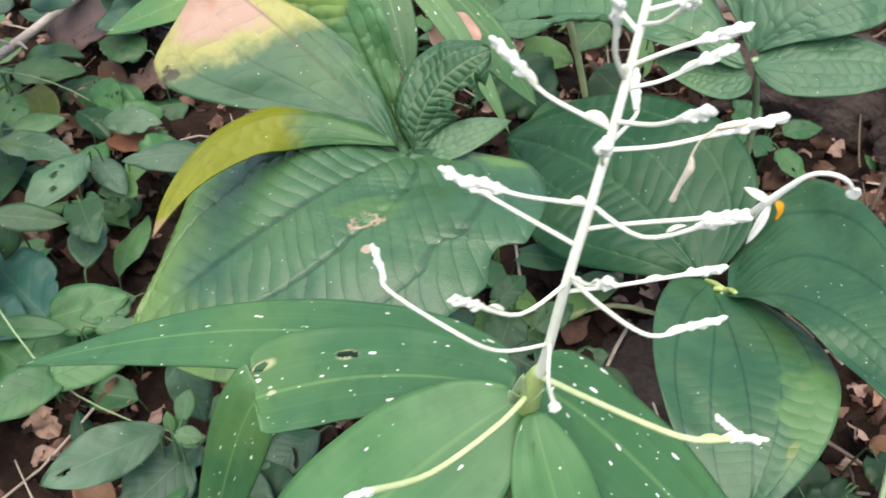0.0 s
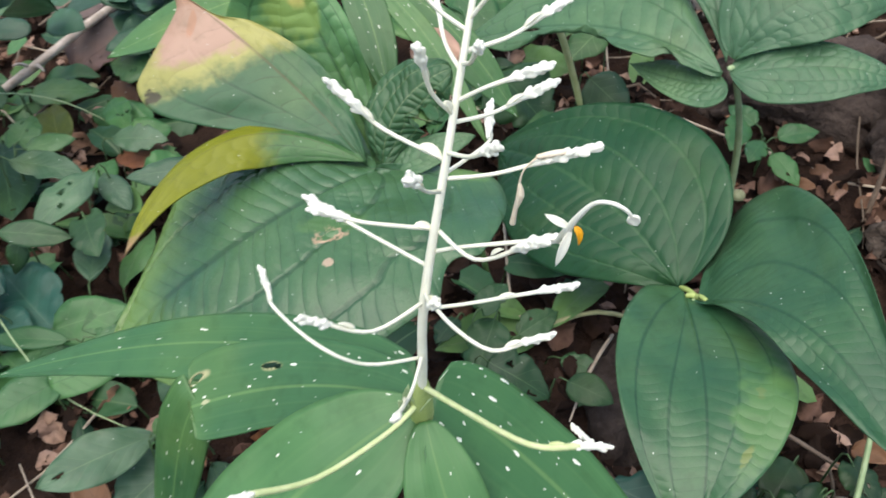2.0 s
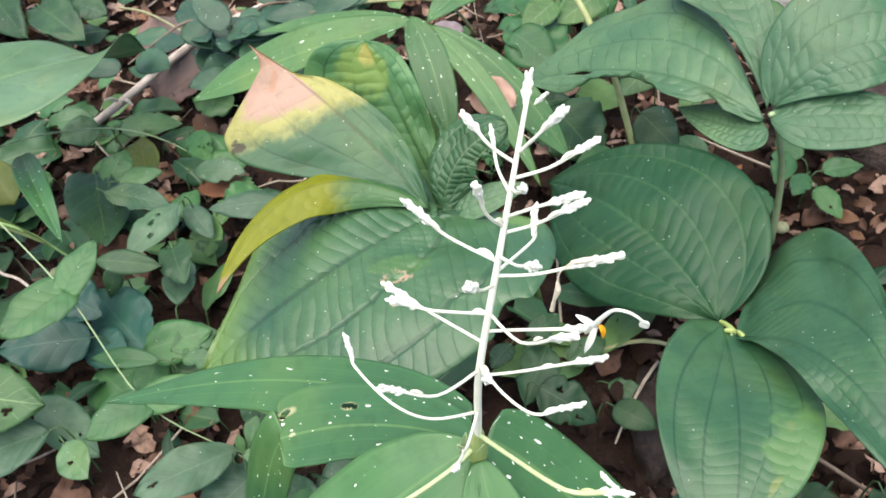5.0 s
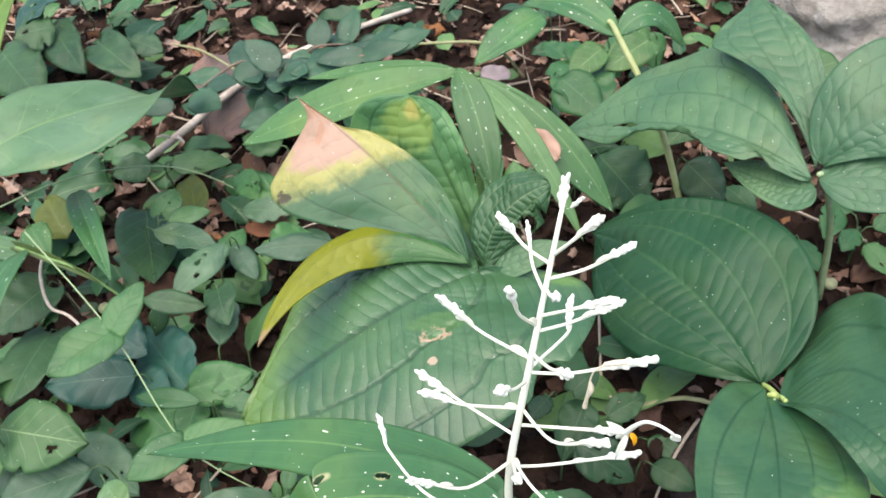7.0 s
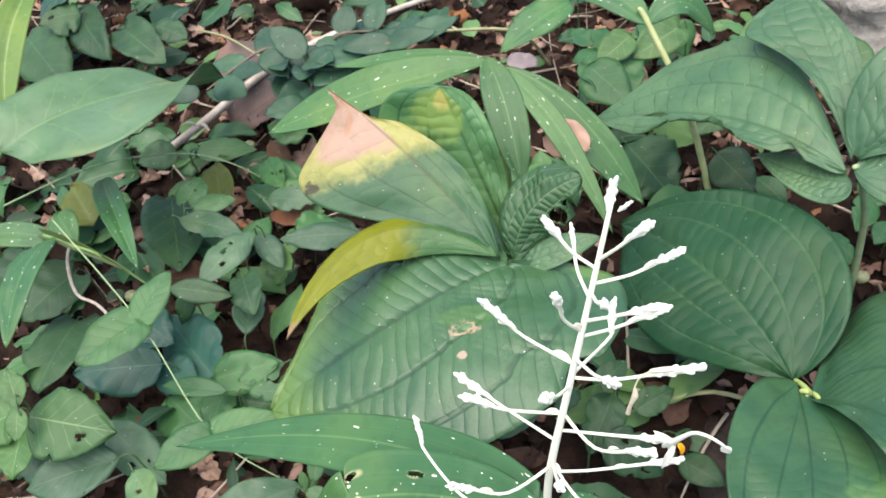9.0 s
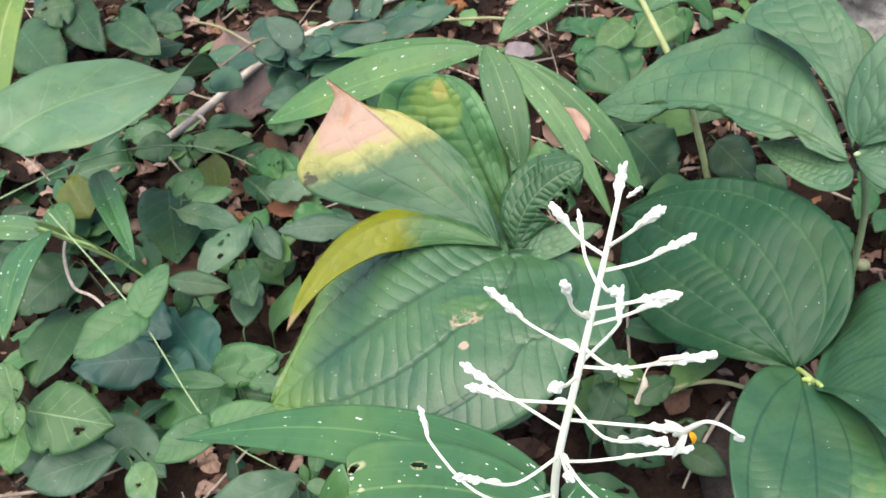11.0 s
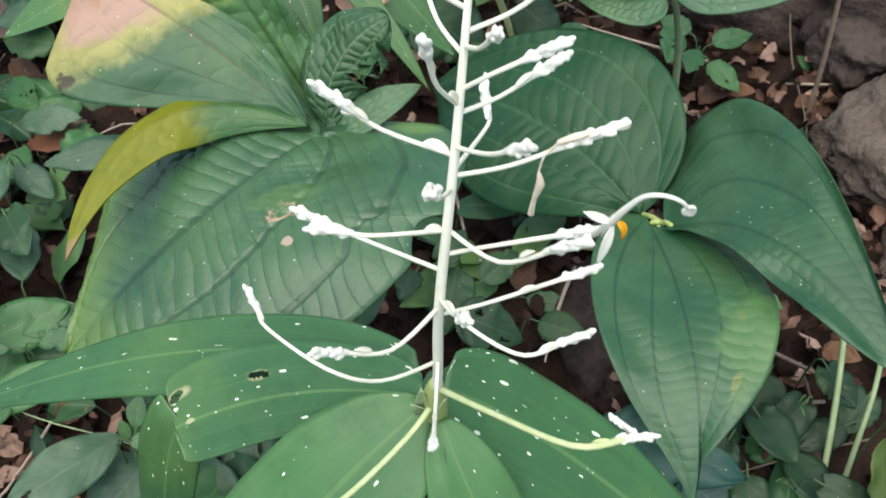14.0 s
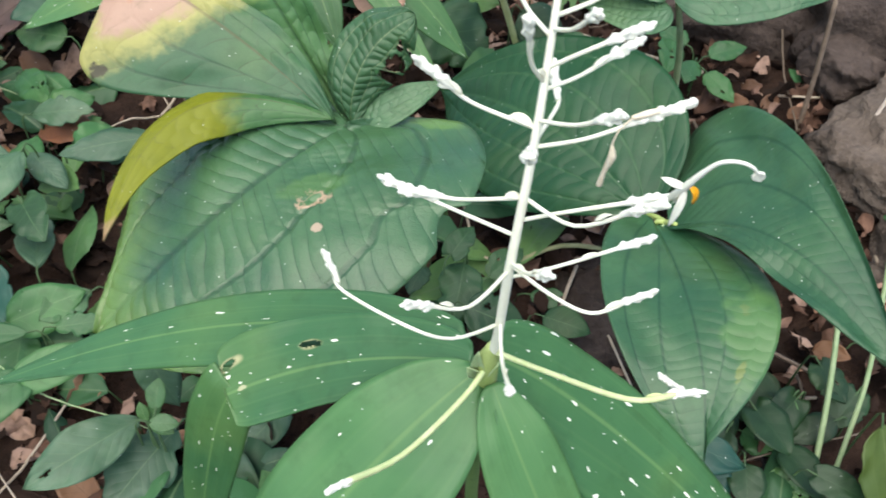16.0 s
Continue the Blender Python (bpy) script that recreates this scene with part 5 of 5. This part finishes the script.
herb_leaf(h, M_MID, (-0.1992, 0.3118, 0.0200), (-0.1701, 0.3151, 0.0200), 0.0146, "ellip", nib=0.3)
herb_leaf(h, M_MID, (-0.2696, 0.3169, -0.0100), (-0.2339, 0.2943, -0.0100), 0.0393, "ovate")
h = herb("heart_leaf_herb", (-0.394, 0.393), "broad dull green heart-shaped leaves in shade", "herb", "ground herbs")
herb_leaf(h, M_HEART, (-0.3759, 0.3942, 0.0200), (-0.4012, 0.3521, 0.0100), 0.0474, "heart")
herb_leaf(h, M_HEART, (-0.3668, 0.3649, 0.0000), (-0.3626, 0.2993, 0.0000), 0.0536, "heart")
herb_leaf(h, M_HEART, (-0.4405, 0.4213, 0.0100), (-0.4373, 0.3820, 0.0000), 0.0369, "heart")
h = herb("lobed_leaf_herb", (-0.325, 0.255), "fresh light-green herb with lobed eaten leaves and a young shoot", "herb", "ground herbs")
herb_leaf(h, M_LIGHT, (-0.3219, 0.2556, 0.0450), (-0.2608, 0.2564, 0.0400), 0.0459, "ovate", holes=[(0.66, 0.35, 0.10)], nib=0.15)
herb_leaf(h, M_LIGHT, (-0.3191, 0.2527, 0.0600), (-0.3352, 0.2731, 0.0700), 0.0166, "ellip")
herb_leaf(h, M_LIGHT, (-0.3191, 0.2527, 0.0600), (-0.3141, 0.2347, 0.0500), 0.0148, "ellip")
herb_leaf(h, M_LIGHT, (-0.3334, 0.2598, 0.0400), (-0.3614, 0.2493, 0.0300), 0.0347, "ovate")
herb_leaf(h, M_LIGHT, (-0.3307, 0.2539, 0.0300), (-0.3258, 0.2237, 0.0200), 0.0342, "ovate")
h = herb("grey_leaf_herb", (-0.293, 0.266), "grey-green herb with broad elliptic leaves", "herb", "ground herbs")
herb_leaf(h, M_GREY, (-0.3003, 0.2859, 0.0000), (-0.2387, 0.2494, -0.0050), 0.0325, "ellip")
herb_leaf(h, M_GREY, (-0.2627, 0.2506, 0.0200), (-0.3169, 0.2209, 0.0150), 0.0366, "ellip")
herb_leaf(h, M_GREY, (-0.3160, 0.2622, 0.0000), (-0.3539, 0.2391, 0.0000), 0.0356, "ovate")
h = herb("pale_leaf_herb", (-0.169, 0.243), "pale green herb leaf with small insect holes", "herb", "ground herbs")
herb_leaf(h, M_PALE, (-0.2440, 0.2380, 0.0300), (-0.2187, 0.2164, 0.0300), 0.0225, "ellip", holes=[(0.5, 0.3, 0.12)])
herb_leaf(h, M_PALE, (-0.1295, 0.2492, 0.0300), (-0.1274, 0.2626, 0.0400), 0.0110, "ellip")
herb_leaf(h, M_PALE, (-0.1324, 0.2421, 0.0300), (-0.1162, 0.2403, 0.0300), 0.0095, "ellip")
h = herb("elliptic_leaf_herb", (-0.120, 0.266), "grey-green elliptic leaf with a brown-edged hole", "herb", "ground herbs")
herb_leaf(h, M_GREY, (-0.1413, 0.2515, 0.0180), (-0.1915, 0.2128, 0.0220), 0.0275, "ellip", holes=[(0.8, 0.05, 0.13)])
herb_leaf(h, M_GREY, (-0.1266, 0.2557, -0.0000), (-0.1588, 0.2103, -0.0050), 0.0356, "ellip")
herb_leaf(h, M_GREY, (-0.1458, 0.2911, 0.0300), (-0.1303, 0.2743, -0.0100), 0.0231, "ellip")
herb_leaf(h, M_GREY, (-0.1203, 0.2573, -0.0200), (-0.0785, 0.2122, -0.0200), 0.0310, "ellip")
herb_leaf(h, M_GREY, (-0.0665, 0.2735, -0.0100), (-0.0971, 0.2457, -0.0200), 0.0243, "ellip")
h = herb("young_shoot", (-0.136, 0.248), "small pale shoot with tiny opposite leaves", "seedling", "ground herbs")
herb_leaf(h, M_LIGHT, (-0.1338, 0.2486, 0.0200), (-0.1275, 0.2585, 0.0350), 0.0086, "ellip")
herb_leaf(h, M_LIGHT, (-0.1368, 0.2488, 0.0200), (-0.1210, 0.2408, 0.0200), 0.0079, "ellip")
herb_leaf(h, M_LIGHT, (-0.1366, 0.2478, 0.0200), (-0.1392, 0.2548, 0.0300), 0.0066, "ellip")
h = herb("shaded_herb", (0.041, 0.340), "dark green leaves in shade under the broad-leaved plant", "herb", "ground herbs")
herb_leaf(h, M_HEART, (0.0372, 0.3522, 0.0100), (0.0265, 0.3108, -0.0000), 0.0281, "ovate")
herb_leaf(h, M_HEART, (0.0515, 0.3481, 0.0000), (0.0754, 0.3693, 0.0000), 0.0201, "ovate")
herb_leaf(h, M_HEART, (0.0349, 0.3122, 0.0200), (0.0714, 0.3037, 0.0000), 0.0288, "ovate")
herb_leaf(h, M_HEART, (0.0285, 0.3504, 0.0200), (0.0431, 0.3717, 0.0200), 0.0180, "heart")
herb_leaf(h, M_HEART, (0.0128, 0.3587, 0.0000), (0.0021, 0.3377, 0.0000), 0.0168, "ovate")
herb_leaf(h, M_HEART, (0.0815, 0.3164, 0.0000), (0.1080, 0.3028, 0.0000), 0.0197, "ovate")
h = herb("blue_green_herb", (0.121, 0.224), "blue-green leaf lying beside a stone", "herb", "ground herbs")
herb_leaf(h, M_BLUE, (0.0997, 0.2347, 0.0300), (0.1680, 0.2045, 0.0200), 0.0375, "ovate")
herb_leaf(h, M_BLUE, (0.1414, 0.2139, 0.0100), (0.1615, 0.1930, 0.0000), 0.0355, "ovate")
h = herb("yellow_green_herb", (0.225, 0.215), "yellow-green drooping leaf with pale veins", "herb", "ground herbs")
herb_leaf(h, M_OLIVE, (0.2390, 0.2190, 0.0300), (0.2440, 0.1800, -0.0120), 0.0330, "ovate")
h = herb("bright_leaf_herb", (0.010, 0.729), "fresh green herb with a broad lobed leaf", "herb", "ground herbs")
herb_leaf(h, M_MID, (-0.0099, 0.7085, 0.0300), (0.0183, 0.6347, 0.0200), 0.0658, "ovate")
herb_leaf(h, M_MID, (-0.0146, 0.7154, 0.0300), (-0.0380, 0.7418, 0.0300), 0.0228, "ovate", nib=0.3)
herb_leaf(h, M_MID, (-0.0096, 0.7157, 0.0300), (-0.0045, 0.7437, 0.0300), 0.0228, "ovate")
herb_leaf(h, M_MID, (0.0293, 0.7425, 0.0200), (0.0577, 0.7920, 0.0200), 0.0356, "ovate")
herb_leaf(h, M_MID, (0.0555, 0.7611, 0.0300), (0.0688, 0.7474, 0.0000), 0.0294, "ovate")
h = herb("shaded_herb", (0.061, 0.589), "large dull leaf in shade beside a pale stalk", "herb", "ground herbs")
herb_leaf(h, M_HEART, (0.0253, 0.5913, 0.0200), (0.0668, 0.5607, -0.0100), 0.0696, "ovate")
herb_leaf(h, M_HEART, (0.0958, 0.5873, 0.0200), (0.1281, 0.5662, 0.0000), 0.0398, "ovate")
h = herb("spotted_leaf_herb", (-0.179, 0.636), "dark leaf with white feeding spots", "herb", "ground herbs")
herb_leaf(h, M_GINGER, (-0.0418, 0.7741, 0.0400), (-0.1005, 0.7122, 0.0200), 0.0407, "ovate")
herb_leaf(h, M_GINGER, (-0.0870, 0.6952, 0.0100), (-0.0536, 0.6600, -0.0000), 0.0222, "ovate")
herb_leaf(h, M_GINGER, (-0.4073, 0.4385, 0.0400), (-0.3803, 0.4141, 0.0300), 0.0263, "ovate")
h = herb("small_herb", (0.187, 0.397), "small green leaves against dark soil and stones", "herb", "ground herbs")
herb_leaf(h, M_MID, (0.2360, 0.5482, 0.0000), (0.2678, 0.5572, -0.0000), 0.0173, "ovate")
herb_leaf(h, M_MID, (0.2221, 0.5627, -0.0000), (0.2050, 0.5849, -0.0000), 0.0194, "ovate")
herb_leaf(h, M_MID, (0.2296, 0.5294, 0.0000), (0.2467, 0.5053, -0.0100), 0.0185, "ovate")
herb_leaf(h, M_MID, (0.2242, 0.5427, 0.0000), (0.2108, 0.5185, 0.0000), 0.0167, "ovate")
herb_leaf(h, M_MID, (0.2125, 0.2537, 0.0000), (0.1994, 0.2445, -0.0200), 0.0177, "ovate")
herb_leaf(h, M_MID, (0.1871, 0.2453, -0.0200), (0.2050, 0.2305, -0.0200), 0.0212, "ovate")
herb_leaf(h, M_MID, (0.1917, 0.2150, -0.0200), (0.2128, 0.2042, -0.0200), 0.0209, "ovate")
herb_leaf(h, M_MID, (0.1049, 0.3291, -0.0200), (0.0823, 0.3138, -0.0200), 0.0184, "ovate")
herb_leaf(h, M_MID, (0.0789, 0.3479, -0.0200), (0.1060, 0.3376, -0.0200), 0.0150, "ovate")
h = herb("small_herb", (-0.105, 0.517), "sparse small green leaves on dark ground", "herb", "ground herbs")
herb_leaf(h, M_MID, (0.1815, 0.5281, 0.0000), (0.1924, 0.4948, 0.0000), 0.0191, "ovate")
herb_leaf(h, M_MID, (0.2127, 0.5686, 0.0000), (0.1992, 0.5301, 0.0000), 0.0229, "ovate")
herb_leaf(h, M_MID, (-0.2537, 0.5160, 0.0000), (-0.2242, 0.5315, 0.0000), 0.0287, "ovate")
herb_leaf(h, M_MID, (-0.2234, 0.4691, 0.0100), (-0.1966, 0.4937, 0.0000), 0.0315, "ellip", nib=0.3)
herb_leaf(h, M_MID, (-0.2620, 0.4605, -0.0000), (-0.2563, 0.4930, 0.0000), 0.0231, "ovate")
herb_leaf(h, M_MID, (-0.2858, 0.5620, 0.0000), (-0.2566, 0.5282, 0.0000), 0.0249, "ovate")

# these leaves carry the shade of the broad leaves in their colour
h = herb("shade_herb", (0.20, 0.22), "low green herb below broad leaves, their shade put into its leaf colour", "herb", "ground herbs")
herb_leaf(h, M_SHADED, (0.1690, 0.2321, 0.0080), (0.1513, 0.2110, 0.0020), 0.0218, "ovate")
herb_leaf(h, M_SHADED, (0.1868, 0.2441, 0.0080), (0.2002, 0.2187, 0.0020), 0.0248, "heart")
herb_leaf(h, M_SHADED, (0.2029, 0.2301, -0.0120), (0.2184, 0.2002, -0.0180), 0.0231, "ovate")
herb_leaf(h, M_SHADED, (0.2113, 0.2079, 0.0000), (0.2372, 0.1928, -0.0060), 0.0183, "heart")
herb_leaf(h, M_SHADED, (0.2379, 0.2447, -0.0120), (0.2105, 0.2361, -0.0180), 0.0179, "ovate")
herb_leaf(h, M_SHADED, (0.2155, 0.2535, 0.0000), (0.1869, 0.2325, -0.0060), 0.0224, "heart")
herb_leaf(h, M_SHADED, (0.1731, 0.2128, 0.0080), (0.1698, 0.1905, 0.0020), 0.0209, "ovate")
herb_leaf(h, M_SHADED, (0.2556, 0.2611, -0.0120), (0.2365, 0.2432, -0.0180), 0.0220, "heart")
herb_leaf(h, M_SHADED, (0.2066, 0.2791, -0.0120), (0.1865, 0.2501, -0.0180), 0.0272, "ovate")
herb_leaf(h, M_SHADED, (0.2302, 0.2690, 0.0080), (0.2397, 0.2471, 0.0020), 0.0215, "heart")
herb_leaf(h, M_SHADED, (0.2729, 0.2935, -0.0120), (0.3102, 0.2815, -0.0180), 0.0246, "ovate")
herb_leaf(h, M_SHADED, (0.1701, 0.2565, 0.0000), (0.1623, 0.2243, -0.0060), 0.0247, "heart")
h = herb("pale_leaf_herb", (-0.225, 0.372), "grey-green herb leaf beside an insect-eaten pale one", "herb", "ground herbs")
herb_leaf(h, M_GREY, (-0.2240, 0.3640, 0.0100), (-0.2360, 0.4140, 0.0100), 0.0240, "ellip", nib=0.15)
herb_leaf(h, M_PALE, (-0.1870, 0.3440, 0.0100), (-0.2130, 0.3230, 0.0120), 0.0230, "ellip", holes=[(0.45, 0.3, 0.22), (0.65, -0.25, 0.16)], nib=0.4)
h = herb("blue_green_herb", (-0.560, 0.780), "herb with broad blue-green leaves at the clearing's edge", "herb", "ground herbs")
herb_leaf(h, M_BLUE, (-0.5680, 0.8000, 0.0400), (-0.5960, 0.7250, 0.0300), 0.0480, "ovate")
herb_leaf(h, M_BLUE, (-0.5480, 0.8100, 0.0420), (-0.5500, 0.7700, 0.0380), 0.0300, "ovate")
h = herb("leafy_herb", (0.10, 0.70), "leafy herb with fresh green pointed leaves by a pale stalk", "herb", "ground herbs")
rb = random.Random(31)
for bx, by, bz in ((0.085, 0.665, 0.05), (0.120, 0.690, 0.06), (0.060, 0.720, 0.05), (0.150, 0.660, 0.045), (0.140, 0.735, 0.05), (0.020, 0.705, 0.05), (0.105, 0.640, 0.03), (0.175, 0.700, 0.05), (-0.015, 0.670, 0.04)):
    a = rb.uniform(-2.6, -0.5)
    n = rb.uniform(0.040, 0.062)
    herb_leaf(h, M_MID if rb.random() < 0.35 else M_LIGHT, (bx, by, bz), (bx + math.cos(a) * n, by + math.sin(a) * n * 0.8, bz - 0.012), n * 0.66, "heart" if rb.random() < 0.5 else "ovate")

# ---- small finds on the forest floor ----
M_PURPLE = leaf_material("fallen_leaf_grey", (0.26, 0.21, 0.22), (0.17, 0.13, 0.14), (0.12, 0.09, 0.09), "pinnate", 5, 0.6, bump=0.1)
M_RUST = leaf_material("fallen_leaf_rust", (0.20, 0.10, 0.05), (0.11, 0.055, 0.03), (0.08, 0.04, 0.02), "pinnate", 5, 0.6, bump=0.15)
M_YFALL = leaf_material("fallen_leaf_yellow", (0.12, 0.15, 0.025), (0.08, 0.11, 0.02), (0.20, 0.22, 0.06), "pinnate", 6, 0.55, bump=0.15)
M_SLATE = leaf_material("fallen_leaf_slate", (0.182, 0.133, 0.119), (0.119, 0.084, 0.077), (0.06, 0.04, 0.035), "pinnate", 7, 0.6, bump=0.15)
M_SEED = plain_material("pale_green_seed", (0.20, 0.22, 0.10), (0.34, 0.34, 0.20), 200, 0.5, 0.3)


def fallen(base, tip, width, mat, label, shape="ovate", up=(0, -0.35, 1)):
    base, tip = Vector(base), Vector(tip)
    count[0] += 1
    bm = leaf_bm(base, (base + tip) / 2 + Vector((0, 0, (tip - base).length * 0.12)), tip, up, width / 2, width / 2, shape, 0.15, 0.2, 0.2, wave=0.15, ns=14, nu=10, seed=count[0])
    tagged(part("fallen_leaf", bm, mat), label, "dead leaf")


def seed(at, r):
    bm = bmesh.new()
    bmesh.ops.create_uvsphere(bm, u_segments=14, v_segments=10, radius=r)
    for v in bm.verts:
        v.co = Vector((v.co.x * 1.1, v.co.y, v.co.z * 0.9)) * (1 + 0.06 * noise.noise(v.co * 400)) + Vector(at)
    top = Vector(at) + Vector((0, 0, r * 0.85))
    tube_bm([top, top + Vector((r * 0.15, 0, r * 0.3))], [r * 0.16, r * 0.08], 6, bm, steps=2)
    tagged(part("fallen_fruit", bm, M_SEED), "small round pale green fallen fruit", "fruit", "fallen fruits")


fallen((-0.062, 0.690, 0.026), (-0.088, 0.680, 0.030), 0.019, M_PURPLE, "small round grey-mauve fallen leaf", "blunt")
fallen((-0.270, 0.568, -0.012), (-0.292, 0.590, 0.0), 0.020, M_RUST, "curled rust-orange dead leaf on the litter")
fallen((-0.305, 0.505, -0.005), (-0.327, 0.548, 0.005), 0.030, M_YFALL, "yellow-green fallen leaf among herbs")
fallen((-0.410, 0.470, -0.005), (-0.447, 0.505, 0.005), 0.034, M_YFALL, "yellowing leaf low among herbs")
fallen((-0.345, 0.625, -0.016), (-0.290, 0.690, -0.008), 0.060, M_SLATE, "large flat slate-brown dead leaf under the fallen branch")
fallen((-0.395, 0.700, -0.016), (-0.345, 0.745, -0.010), 0.048, M_SLATE, "dull brown dead leaf on the soil")
fallen((-0.262, 0.515, -0.012), (-0.215, 0.495, -0.006), 0.030, M_RUST, "reddish-brown dead leaf on the soil")
fallen((-0.170, 0.222, -0.022), (-0.196, 0.244, -0.016), 0.020, M_RUST, "tan-orange dead leaf beside a grey-green herb")
for a, b, w in (((0.245, 0.520), (0.262, 0.512), 0.013), ((0.270, 0.505), (0.284, 0.516), 0.012), ((0.262, 0.535), (0.275, 0.527), 0.010), ((0.286, 0.498), (0.300, 0.490), 0.012), ((0.252, 0.500), (0.262, 0.490), 0.009)):
    fallen((*a, ground_height(*a) + 0.008), (*b, ground_height(*b) + 0.012), w, M_RUST, "small russet dead leaf on the bank")
fallen((0.244, 0.297, -0.022), (0.262, 0.286, -0.016), 0.014, M_RUST, "russet dead leaf in shade")
for at, size in (((-0.3185, 0.5977, 0.006), 0.0048), ((-0.3468, 0.4072, 0.020), 0.0052), ((-0.3627, 0.7092, 0.002), 0.0045), ((0.2040, 0.4990, -0.01), 0.0050), ((-0.330, 0.640, 0.000), 0.0040)):
    seed((at[0], at[1], ground_height(at[0], at[1]) + size * 0.8 + 0.012), size)
